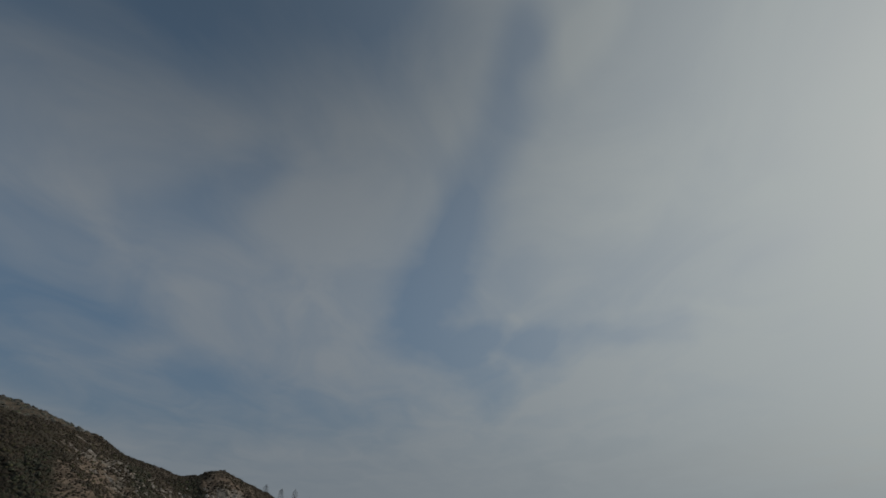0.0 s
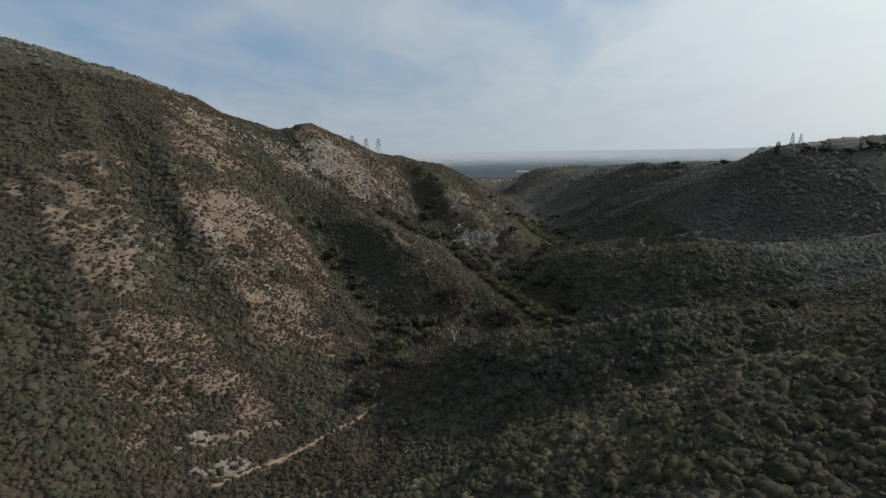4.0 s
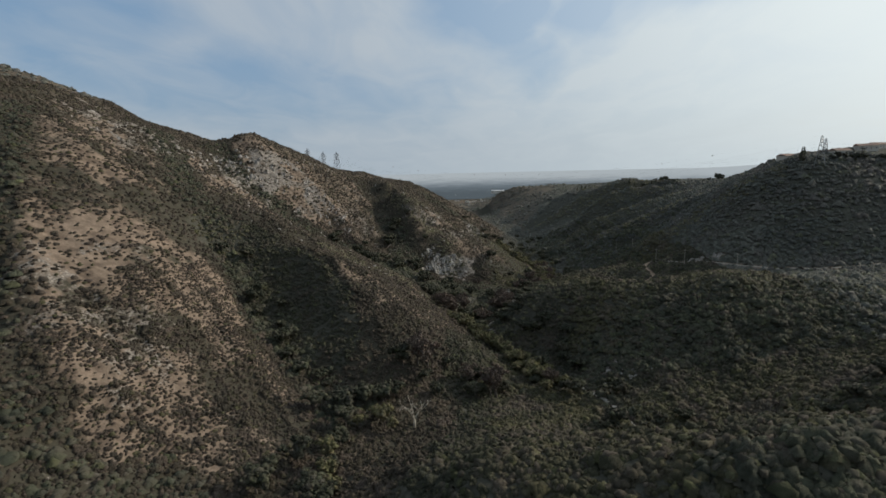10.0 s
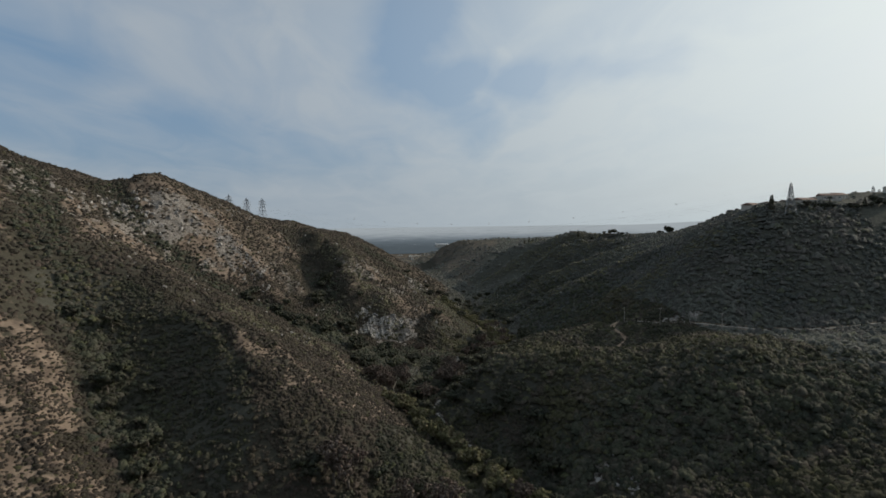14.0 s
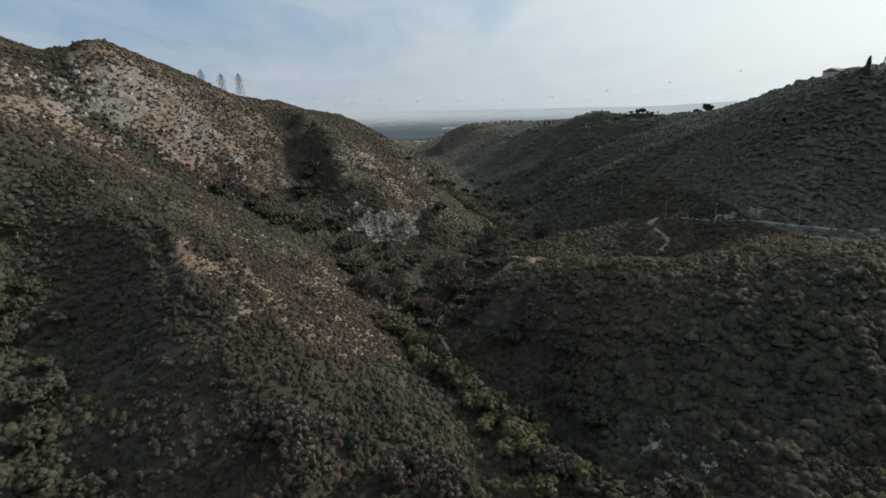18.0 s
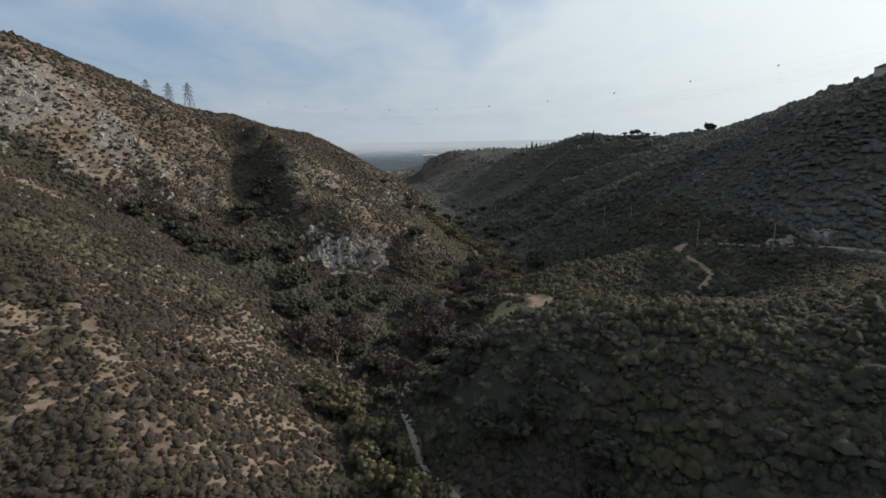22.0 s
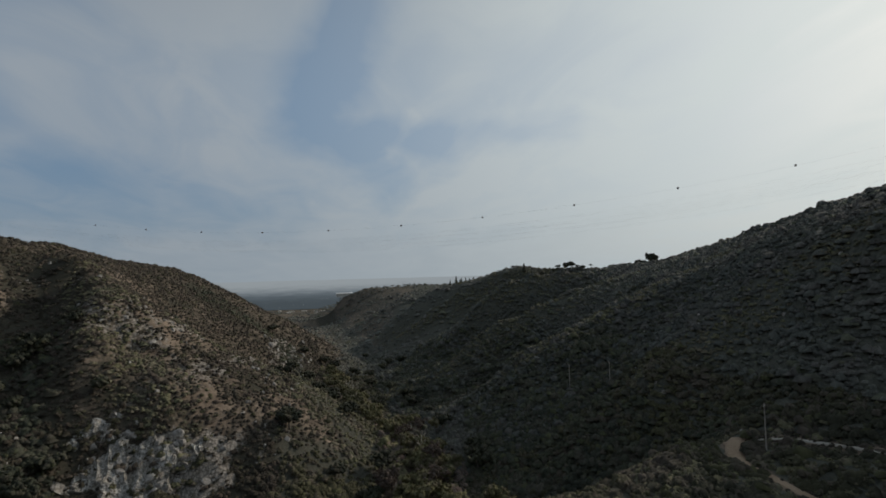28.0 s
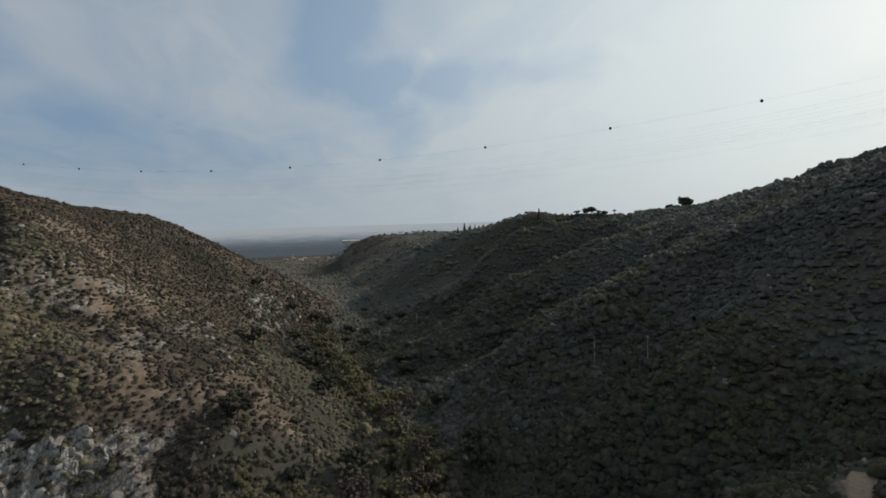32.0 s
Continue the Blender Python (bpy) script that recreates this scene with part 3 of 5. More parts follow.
def bare_cover(x, y):
    """How much soil shows between the shrubs."""
    px, py = warped(x, y, 34.0)
    v = blob(px, py, -185, 290, 165, 140, 35) * 0.60
    v = np.maximum(v, blob(px, py, -135, 190, 90, 110, 0) * 0.62)
    v = np.maximum(v, blob(px, py, -52, 432, 78, 74, 20) * 0.74)
    v = np.maximum(v, blob(px, py, -46, 462, 46, 44, 10) * 0.95)
    v = np.maximum(v, blob(px, py, -215, 620, 140, 105, 35) * 0.66)
    v = np.maximum(v, blob(px, py, -300, 480, 130, 120, 45) * 0.52)
    v = np.maximum(v, blob(px, py, -95, 740, 120, 160, 30) * 0.44)
    v = np.maximum(v, blob(px, py, -20, 690, 75, 60, 0) * 0.40)
    patchy = 0.30 * fractal(x, y, 34.0, 4, 51) + 0.42 * fractal(x, y, 11.0, 4, 55) + 0.28 * (rills(x, y, 0.76, -0.65, 30.0, 5) + 0.6)
    v = np.maximum(np.clip(v * 1.35 * smooth(patchy, 0.36, 0.60), 0, 0.9), (0.27 + 0.15 * smooth(y, 480, 560)) * (1 - smooth(x - 0.25 * np.maximum(y - 560, 0), -70, -10)) * smooth(patchy, 0.2, 0.4))
    v = v * smooth(off_line(x, y, GULLIES), 4, 24) * (1 - 0.92 * shaded_flank(x, y))
    v = np.maximum(v, 1 - smooth(off_line(x, y, TRACK_LINES), 1.2, 3.6))
    v = np.maximum(v, clearing_cover(x, y) * 1.4)
    v = np.maximum(v, blob(px, py, 5, 470, 12, 18) * 0.7)
    return np.clip(v, 0, 1)


def shaded_flank(x, y):
    """The side of the second spur that is closed over with dark ceanothus."""
    px, py = warped(x, y, 14.0)
    return blob(px, py, -138, 412, 105, 40, -42)


def clearing_cover(x, y):
    return np.maximum(blob(x, y, 53, 496, 10, 13, -20), 0.8 * (1 - smooth(off_line(x, y, [CLEARING_PATH]), 1.5, 3.5)))


def grass_cover(x, y):
    return np.maximum(blob(x, y, 42, 503, 7.5, 16, -8), blob(x, y, 33, 805, 9, 62, 12) * 0.9)


def rills(x, y, ax, ay, across, seed):
    """Gullies worn down the fall line (ax, ay)."""
    u, v = (x * ay - y * ax), (x * ax + y * ay)
    u = u + 14.0 * (fractal(x, y, 60.0, 2, seed + 9) - 0.5) * 2
    return fractal(u, v / 4.5, across, 3, seed, True) - 0.6


def ground(x, y):
    """Height of the land at each place."""
    x, y = np.asarray(x, float), np.asarray(y, float)
    z = base_height(x, y)
    far = smooth(np.maximum(np.abs(x) - 500, y - 1200), 0, 900)
    keep = smooth(off_line(x, y, TRACK_LINES), 2.0, 14.0)
    bed = smooth(off_line(x, y, GULLIES[:2]), 4, 40)
    left = 1 - smooth(x - np.clip(0.1 * (y - 500), -60, 40), -60, 20)
    near = (1 - far) * keep * bed
    z = z + near * left * rills(x, y, 0.76, -0.65, 40.0, 5) * 11.0 * (1 - 0.5 * smooth(y, 540, 640)) * smooth(y, 60, 160)
    z = z + near * (1 - left) * smooth(y, 540, 620) * smooth(off_line(x, y, [RIDGES['right_crest']]), 6, 50) * rills(x, y, -0.98, 0.2, 44.0, 31) * 17.0
    z = z + near * (1 - left) * (1 - smooth(y, 540, 620)) * rills(x, y, -0.25, -0.97, 34.0, 41) * 7.0
    z = z + far * (fractal(x, y, 110.0, 3, 5, True) - 0.62) * 16.0
    z = z + keep * (fractal(x, y, 17.0, 3, 23) - 0.5) * 2.6
    rocky = np.clip(rock_cover(x, y) * 1.4 - 0.2, 0, 1) * keep
    z = z + rocky * (fractal(x, y, 10.0, 3, 77, True) - 0.6) * 8.0
    return z


# ---- mesh helpers ----
def mesh_object(name, verts, faces, mats, smooth_shade=True, parent=None, label=""):
    """One mesh from arrays; faces: a list of arrays, each with rows of one length."""
    me = bpy.data.meshes.new(name)
    verts = np.asarray(verts, np.float32)
    me.vertices.add(len(verts))
    me.vertices.foreach_set("co", verts.ravel())
    loops = np.concatenate([np.asarray(f, np.int32).ravel() for f in faces])
    sizes = np.concatenate([np.full(len(f), np.asarray(f).shape[1], np.int32) for f in faces])
    me.loops.add(len(loops))
    me.loops.foreach_set("vertex_index", loops)
    me.polygons.add(len(sizes))
    me.polygons.foreach_set("loop_start", np.concatenate([[0], np.cumsum(sizes)[:-1]]).astype(np.int32))
    me.polygons.foreach_set("use_smooth", np.full(len(sizes), bool(smooth_shade)))
    for m in mats if isinstance(mats, (list, tuple)) else [mats]:
        me.materials.append(m)
    me.update(calc_edges=True)
    ob = new(name, me)
    if parent is not None:
        ob.parent = parent
    if label:
        ob["label"] = label
    return ob


def part(name, bm, mat, parent=None, label="", smooth_shade=False):
    me = bpy.data.meshes.new(name)
    for f in bm.faces:
        f.smooth = smooth_shade
    bm.to_mesh(me)
    bm.free()
    me.materials.append(mat)
    ob = new(name, me)
    if parent is not None:
        ob.parent = parent
    if label:
        ob["label"] = label
    return ob


# ---- ground: one sheet out to the plain ----
def stretch(low, high, step, end_low, end_high):
    """Even steps in the middle, growing steps outside."""
    mid = list(np.arange(low, high + 0.1, step))
    out, d = [], step
    while not out or out[-1] < end_high:
        d *= 1.09
        out.append((out[-1] if out else mid[-1]) + d)
    back, d = [], step
    while not back or back[-1] > end_low:
        d *= 1.09
        back.append((back[-1] if back else mid[0]) - d)
    return np.array(back[::-1] + mid + out)


GX, GY = stretch(-300, 270, 2.5, -4400, 4400), stretch(95, 960, 2.5, -3000, 4600)
gx, gy = np.meshgrid(GX, GY)
gz = ground(gx, gy)
reach = np.hypot(gx - 20, gy - 240)
plain = smooth(np.maximum(gy, reach - 500), 2350, 2900)
gz = gz * (1 - plain) + plain * (-165 + 5 * (fractal(gx, gy, 240.0, 3, 9) - 0.5))
rows_, cols_ = gz.shape
index = np.arange(rows_ * cols_).reshape(rows_, cols_)
quads = np.stack([index[:-1, :-1].ravel(), index[:-1, 1:].ravel(), index[1:, 1:].ravel(), index[1:, :-1].ravel()], 1)
land = mesh_object("ground", np.stack([gx.ravel(), gy.ravel(), gz.ravel()], 1), [quads], SOIL)
tagged(land, "steep canyon hillsides of tan soil, litter and pale rock", "hillside", kind="structure")
for key, field in (("bare", bare_cover), ("rock", rock_cover), ("grass", grass_cover)):
    land.data.attributes.new(key, "FLOAT", "POINT").data.foreach_set("value", field(gx.ravel(), gy.ravel()).astype(np.float32))


# ---- the distance: a hazy plain and low mountains, far behind the hills ----
def backdrop():
    # Haze is painted: an emissive wall whose colour pales towards the horizon.
    m, n = material("hazy_distance")
    place = n.add("ShaderNodeNewGeometry").outputs["Position"]
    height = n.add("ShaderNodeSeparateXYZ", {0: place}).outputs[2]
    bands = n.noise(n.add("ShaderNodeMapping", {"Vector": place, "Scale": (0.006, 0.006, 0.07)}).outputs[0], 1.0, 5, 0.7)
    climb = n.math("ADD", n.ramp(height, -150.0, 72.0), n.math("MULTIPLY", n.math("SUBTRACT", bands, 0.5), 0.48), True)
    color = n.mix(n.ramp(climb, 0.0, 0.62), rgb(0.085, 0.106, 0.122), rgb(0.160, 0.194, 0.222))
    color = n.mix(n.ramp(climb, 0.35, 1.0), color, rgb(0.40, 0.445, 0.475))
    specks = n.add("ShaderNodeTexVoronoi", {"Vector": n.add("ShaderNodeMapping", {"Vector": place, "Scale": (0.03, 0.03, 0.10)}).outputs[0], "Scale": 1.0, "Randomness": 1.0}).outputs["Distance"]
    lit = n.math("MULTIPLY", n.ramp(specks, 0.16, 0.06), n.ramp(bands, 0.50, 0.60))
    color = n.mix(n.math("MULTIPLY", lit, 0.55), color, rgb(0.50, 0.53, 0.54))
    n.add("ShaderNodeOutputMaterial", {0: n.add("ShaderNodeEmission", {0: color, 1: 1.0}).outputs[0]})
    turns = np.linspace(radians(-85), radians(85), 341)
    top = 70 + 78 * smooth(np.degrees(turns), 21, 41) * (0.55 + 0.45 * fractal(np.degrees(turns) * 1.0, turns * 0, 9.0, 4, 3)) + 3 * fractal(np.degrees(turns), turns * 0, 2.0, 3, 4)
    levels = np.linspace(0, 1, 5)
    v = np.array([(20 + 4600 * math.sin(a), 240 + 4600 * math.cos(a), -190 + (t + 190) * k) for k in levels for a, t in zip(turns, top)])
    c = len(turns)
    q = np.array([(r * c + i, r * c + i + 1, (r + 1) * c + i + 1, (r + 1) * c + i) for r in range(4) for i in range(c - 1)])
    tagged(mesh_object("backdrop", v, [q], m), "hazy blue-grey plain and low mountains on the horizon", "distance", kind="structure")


backdrop()

# ---- scrub ----
rng = np.random.default_rng(7)


def scatter(x0, x1, y0, y1, step, chance):
    """Jittered places in a stretch of the plan, kept by the chance that the land cover gives."""
    px, py = np.meshgrid(np.arange(x0, x1, step), np.arange(y0, y1, step))
    px = px.ravel() + rng.uniform(-0.48, 0.48, px.size) * step
    py = py.ravel() + rng.uniform(-0.48, 0.48, py.size) * step
    keep = rng.random(px.size) < chance(px, py)
    return px[keep], py[keep]


def dome(ring, crown, top):
    """A small rounded cap: a ring at the foot, a smaller one above it, and a lid."""
    v = [(math.cos(2 * math.pi * i / ring), math.sin(2 * math.pi * i / ring), 0.0) for i in range(ring)]
    v += [(0.66 * math.cos(2 * math.pi * (i + 0.3) / crown), 0.66 * math.sin(2 * math.pi * (i + 0.3) / crown), 0.68) for i in range(crown)]
    f, i, k = [], 0, 0
    while i < ring or k < crown:
        if k >= crown or (i < ring and (i + 1) / ring <= (k + 1) / crown):
            f.append((i, (i + 1) % ring, ring + k % crown))
            i += 1
        else:
            f.append((i % ring, ring + (k + 1) % crown, ring + k))
            k += 1
    v.append((0, 0, top))
    f += [(ring + m, ring + (m + 1) % crown, ring + crown) for m in range(crown)]
    return np.array(v), np.array(f)


SMALL_CAP, BROAD_CAP = dome(5, 3, 0.92), dome(6, 4, 1.0)


def caps(cx, cy, cz, radius, shape, squash):
    """Rough rounded clumps of twigs, all in one mesh."""
    tv, tf = shape
    n = len(cx)
    turn = rng.uniform(0, 2 * math.pi, n)
    c, q = np.cos(turn)[:, None], np.sin(turn)[:, None]
    v = tv[None] * rng.uniform(0.66, 1.30, (n, len(tv), 1)) * np.stack([rng.uniform(0.85, 1.3, n), rng.uniform(0.85, 1.1, n), squash * rng.uniform(0.8, 1.25, n)], 1)[:, None]
    v = np.stack([v[..., 0] * c - v[..., 1] * q, v[..., 0] * q + v[..., 1] * c, v[..., 2]], -1) * radius[:, None, None] + np.stack([cx, cy, cz], 1)[:, None]
    return v.reshape(-1, 3), (tf[None] + (np.arange(n) * len(tv))[:, None, None]).reshape(-1, 3)


def scrub(name, px, py, radius, mat, leaves, squash=0.8, label="", sink=0.10, spray=1.0):
    """Shrubs, each a low core with rounded clumps of foliage crowded over it and a few loose sprays, joined into one mesh."""
    n = len(px)
    if not n:
        return None
    pz = ground(px, py) - radius * sink
    lumps = max(0, (leaves + 1) // 3)
    core = caps(px, py, pz, radius * (0.80 if lumps else 1.0), SMALL_CAP if lumps or leaves == 0 else BROAD_CAP, squash)
    verts, faces, first = [core[0]], [core[1]], len(core[0])
    if lumps:
        th, up = rng.uniform(0, 2 * math.pi, (n, lumps)), rng.uniform(0.0, 1.0, (n, lumps)) ** 0.8
        out = np.sqrt(1 - up * up) * rng.uniform(0.55, 0.95, (n, lumps)) * radius[:, None]
        size = (radius[:, None] * rng.uniform(0.30, 0.58, (n, lumps))).ravel()
        high = pz[:, None] + up * radius[:, None] * squash * rng.uniform(0.45, 0.80, (n, lumps))
        v, f = caps((px[:, None] + np.cos(th) * out).ravel(), (py[:, None] + np.sin(th) * out).ravel(), high.ravel() - 0.25 * size, size, SMALL_CAP, 0.95)
        verts.append(v)
        faces.append(f + first)
        first += len(v)
    loose = leaves // 4
    if loose:
        d = rng.normal(size=(n, loose, 3))
        d[..., 2] = np.abs(d[..., 2]) + 0.15
        d /= np.linalg.norm(d, axis=-1, keepdims=True)
        mid = d * np.array([1.0, 1.0, squash]) * (radius[:, None, None] * rng.uniform(0.85, 1.2, (n, loose, 1))) + np.stack([px, py, pz], 1)[:, None]
        a = np.cross(d, rng.normal(size=(n, loose, 3)))
        a /= np.linalg.norm(a, axis=-1, keepdims=True) + 1e-6
        b = np.cross(d, a) + d * rng.uniform(-0.9, 0.9, (n, loose, 1))
        size = radius[:, None, None] * spray * rng.uniform(0.08, 0.22, (n, loose, 1))
        a, b = a * size, b * size
        q = np.stack([mid - a - b * 0.5, mid + a * 0.7 - b, mid + a + b * 0.6, mid - a * 0.6 + b], 2).reshape(-1, 3)
        faces.append(np.arange(len(q)).reshape(-1, 4) + first)
        verts.append(q)
    ob = mesh_object(name, np.concatenate(verts), faces, mat)
    return tagged(ob, label, "shrubs", kind="stuff")


def dry_side(x, y):
    """The sunny side of the canyon, where the scrub is dry."""
    return (x - np.clip(0.1 * (y - 500), -60, 40) + 24 * (fractal(x, y, 26.0, 3, 47) - 0.5) < np.where(y < 330, 2, -12)) & (shaded_flank(x, y) + 0.5 * (fractal(x, y, 15.0, 3, 49) - 0.5) < 0.42)


greenness = np.where(dry_side(gx.ravel(), gy.ravel()), 0.0, 1.0) * (0.55 + 0.45 * smooth(gx.ravel(), 60, 160))
land.data.attributes.new("green", "FLOAT", "POINT").data.foreach_set("value", greenness.astype(np.float32))


def by_side(name, px, py, radius, other, leaves, squash, label, dry_label, spray=1.0):
    """Scrub of two looks: brown and dry on the sunny side, green on the other."""
    dry = dry_side(px, py)
    scrub(name, px[dry], py[dry], radius[dry], DRY_CHAPARRAL, leaves, squash, dry_label, spray=spray)
    scrub(name, px[~dry], py[~dry], radius[~dry], other, leaves, squash, label, spray=spray)


def clear_of_tracks(x, y, gap=2.0):
    free = np.ones(np.shape(x)) * (off_line(x, y, [ROAD_BEND]) > 3.6)
    for line, half in TRACKS.values():
        free *= off_line(x, y, [line]) > half + gap - 1.1 + 1.6 * (fractal(x, y, 5.0, 2, 44) - 0.4)
    return free * (np.maximum(clearing_cover(x, y), blob(x, y, 42, 503, 8, 16, -8)) + 0.35 * (fractal(x, y, 6.0, 2, 12) - 0.5) < 0.35)


def dense(x, y):
    b = np.maximum(bare_cover(x, y), rock_cover(x, y) * 1.2)
    full = 1 - smooth(b + 0.5 * (fractal(x, y, 11.0, 3, 91) - 0.5), 0.14, 0.66)
    stray = 0.58 * smooth(fractal(x, y, 16.0, 3, 93), 0.48, 0.66) * (1 - smooth(rock_cover(x, y), 0.5, 0.9))
    return np.maximum(full * 0.90, stray) * clear_of_tracks(x, y) * (1 - 0.8 * smooth(grass_cover(x, y), 0.15, 0.4))


def sparse(x, y):
    b = np.maximum(bare_cover(x, y), rock_cover(x, y))
    return smooth(b, 0.15, 0.4) * (1 - smooth(rock_cover(x, y), 0.45, 0.9) * 0.8) * (0.52 + 0.48 * smooth(fractal(x, y, 8.0, 3, 95), 0.34, 0.58)) * clear_of_tracks(x, y, 0.4)


def shrub_sizes(x, y, low, high):
    return low + (high - low) * np.clip(1.15 * rng.random(len(x)) ** 3.0 + 0.9 * fractal(x, y, 14.0, 3, 33) - 0.22, 0, 1.4)


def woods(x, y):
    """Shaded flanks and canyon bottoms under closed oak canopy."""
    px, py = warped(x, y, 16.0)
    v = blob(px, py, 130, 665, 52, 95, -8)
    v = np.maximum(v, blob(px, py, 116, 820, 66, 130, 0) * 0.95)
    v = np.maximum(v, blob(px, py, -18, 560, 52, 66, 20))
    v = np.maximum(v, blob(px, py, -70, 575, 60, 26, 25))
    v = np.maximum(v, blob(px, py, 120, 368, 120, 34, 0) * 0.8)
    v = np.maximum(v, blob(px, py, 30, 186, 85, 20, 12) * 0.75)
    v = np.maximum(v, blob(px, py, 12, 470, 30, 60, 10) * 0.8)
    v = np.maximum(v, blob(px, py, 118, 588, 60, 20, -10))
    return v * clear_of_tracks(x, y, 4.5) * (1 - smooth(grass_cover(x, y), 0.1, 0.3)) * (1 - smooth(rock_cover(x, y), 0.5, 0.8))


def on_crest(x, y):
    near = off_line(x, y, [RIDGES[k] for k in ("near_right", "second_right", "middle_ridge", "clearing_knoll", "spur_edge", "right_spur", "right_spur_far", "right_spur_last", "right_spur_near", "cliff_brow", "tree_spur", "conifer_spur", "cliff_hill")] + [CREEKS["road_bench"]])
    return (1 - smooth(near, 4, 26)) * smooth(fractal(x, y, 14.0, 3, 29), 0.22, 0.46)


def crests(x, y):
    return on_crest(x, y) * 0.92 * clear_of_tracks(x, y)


for x0, x1, y0, y1 in ((-175, 0, 95, 330), (0, 200, 10, 330), (-175, 0, 330, 640), (0, 175, 330, 640)):
    px, py = scatter(x0, x1, y0, y1, 2.0, lambda x, y: dense(x, y) * (1 - 0.45 * smooth(woods(x, y), 0.3, 0.6)) * (1 - 0.6 * on_crest(x, y)))
    by_side("chaparral_shrubs", px, py, shrub_sizes(px, py, 0.85, 2.2) * (1.0 + 0.30 * smooth(px, -40, 10)), DEEP if x0 < 0 else CHAPARRAL, 14, 0.80, "dense olive-green chaparral shrubs covering the canyon slope", "dry grey-brown chaparral shrubs covering the sunny slope", spray=0.85)
    px, py = scatter(x0, x1, max(y0, 95), y1, 1.3, sparse)
    scrub("sagebrush", px, py, shrub_sizes(px, py, 0.65, 1.5), SAGE, 3, 0.75, "low grey-brown sage bushes dotted over bare tan soil")
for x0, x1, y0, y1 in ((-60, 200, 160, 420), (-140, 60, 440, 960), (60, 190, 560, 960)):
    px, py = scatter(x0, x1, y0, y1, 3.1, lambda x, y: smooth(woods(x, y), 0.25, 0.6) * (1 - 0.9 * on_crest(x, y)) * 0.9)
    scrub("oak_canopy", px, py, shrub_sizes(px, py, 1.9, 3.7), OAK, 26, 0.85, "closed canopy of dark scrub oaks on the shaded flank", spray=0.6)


# Pale crest shrubs: sunlight along the ridge tops put into their colour.
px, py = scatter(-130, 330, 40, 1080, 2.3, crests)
scrub("crest_shrubs", px, py, shrub_sizes(px, py, 0.9, 2.0), SUNLIT_CREST, 9, 0.80, "yellow-green shrubs along the ridge crests, paled to look sunlit")


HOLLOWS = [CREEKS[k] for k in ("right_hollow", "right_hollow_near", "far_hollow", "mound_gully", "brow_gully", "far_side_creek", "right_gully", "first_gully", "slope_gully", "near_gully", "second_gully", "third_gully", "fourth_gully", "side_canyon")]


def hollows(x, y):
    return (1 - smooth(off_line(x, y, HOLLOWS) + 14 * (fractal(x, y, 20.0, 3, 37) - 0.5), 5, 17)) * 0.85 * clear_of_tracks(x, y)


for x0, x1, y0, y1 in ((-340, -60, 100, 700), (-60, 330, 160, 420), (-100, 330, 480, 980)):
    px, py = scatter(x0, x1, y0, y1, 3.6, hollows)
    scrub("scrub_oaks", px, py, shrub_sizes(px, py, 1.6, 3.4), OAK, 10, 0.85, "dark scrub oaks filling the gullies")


def in_near(x, y):
    return (x > -175) & (x < np.where(y < 330, 200, 175)) & (y > 10) & (y < 640)


def in_middle(x, y):
    return (x > -150) & (x < 275) & (y > 540) & (y < 900) & ~in_near(x, y)


def outside(x, y):
    return ~in_near(x, y) & ~in_middle(x, y)


for x0, x1 in ((-150, 60), (60, 275)):
    px, py = scatter(x0, x1, 540, 900, 2.5, lambda x, y: dense(x, y) * in_middle(x, y) * (1 - 0.85 * on_crest(x, y)))
    # Right-hand slopes take the leaf colour paled for haze.
    by_side("hillside_scrub", px, py, shrub_sizes(px, py, 0.9, 2.3) * (1.0 + 0.45 * smooth(px, 20, 90)), HAZED_LEAVES if x0 > 0 else CHAPARRAL, 7, 0.80, "olive-green scrub covering the lower canyon hillsides", "dry brown scrub covering the lower canyon hillsides")
    px, py = scatter(x0, x1, 540, 900, 1.9, lambda x, y: sparse(x, y) * in_middle(x, y))
    scrub("dry_brush", px, py, shrub_sizes(px, py, 0.6, 1.4), SAGE, 1, 0.75, "scattered dry brush among pale rock and soil")
for x0, x1, y0, y1 in ((-420, 0, 40, 980), (0, 330, 10, 980)):
    px, py = scatter(x0, x1, y0, y1, 3.1 if x0 < 0 else 2.8, lambda x, y: dense(x, y) * outside(x, y) * ((y > 100) | (x > 150) | (x < -150)))
    by_side("hillside_scrub", px, py, shrub_sizes(px, py, 1.3, 2.6) * (1.0 + 0.35 * smooth(px, 20, 90)), HAZED_LEAVES if x0 == 0 else CHAPARRAL, 3, 0.95, "olive-green scrub covering the farther canyon hillsides", "dry brown scrub covering the farther canyon hillsides")
    px, py = scatter(x0, x1, y0, y1, 3.0, lambda x, y: sparse(x, y) * outside(x, y))
    scrub("dry_brush", px, py, shrub_sizes(px, py, 0.8, 1.7), SAGE, 1, 0.75, "scattered dry brush among pale rock and soil")

# Far ridges and upper slopes carry haze in their leaf colour.
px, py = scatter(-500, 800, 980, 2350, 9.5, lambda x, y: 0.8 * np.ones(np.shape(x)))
scrub("far_woodland", px, py, shrub_sizes(px, py, 2.6, 5.2), HAZED_LEAVES, 0, 0.55, "dark hazy woodland on the far ridges")
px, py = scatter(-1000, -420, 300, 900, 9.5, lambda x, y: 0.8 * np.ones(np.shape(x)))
scrub("upper_scrub", px, py, shrub_sizes(px, py, 2.0, 4.5), HAZED_LEAVES, 0, 0.7, "dark scrub on the upper mountain slope")
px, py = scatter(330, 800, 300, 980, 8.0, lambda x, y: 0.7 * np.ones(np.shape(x)))
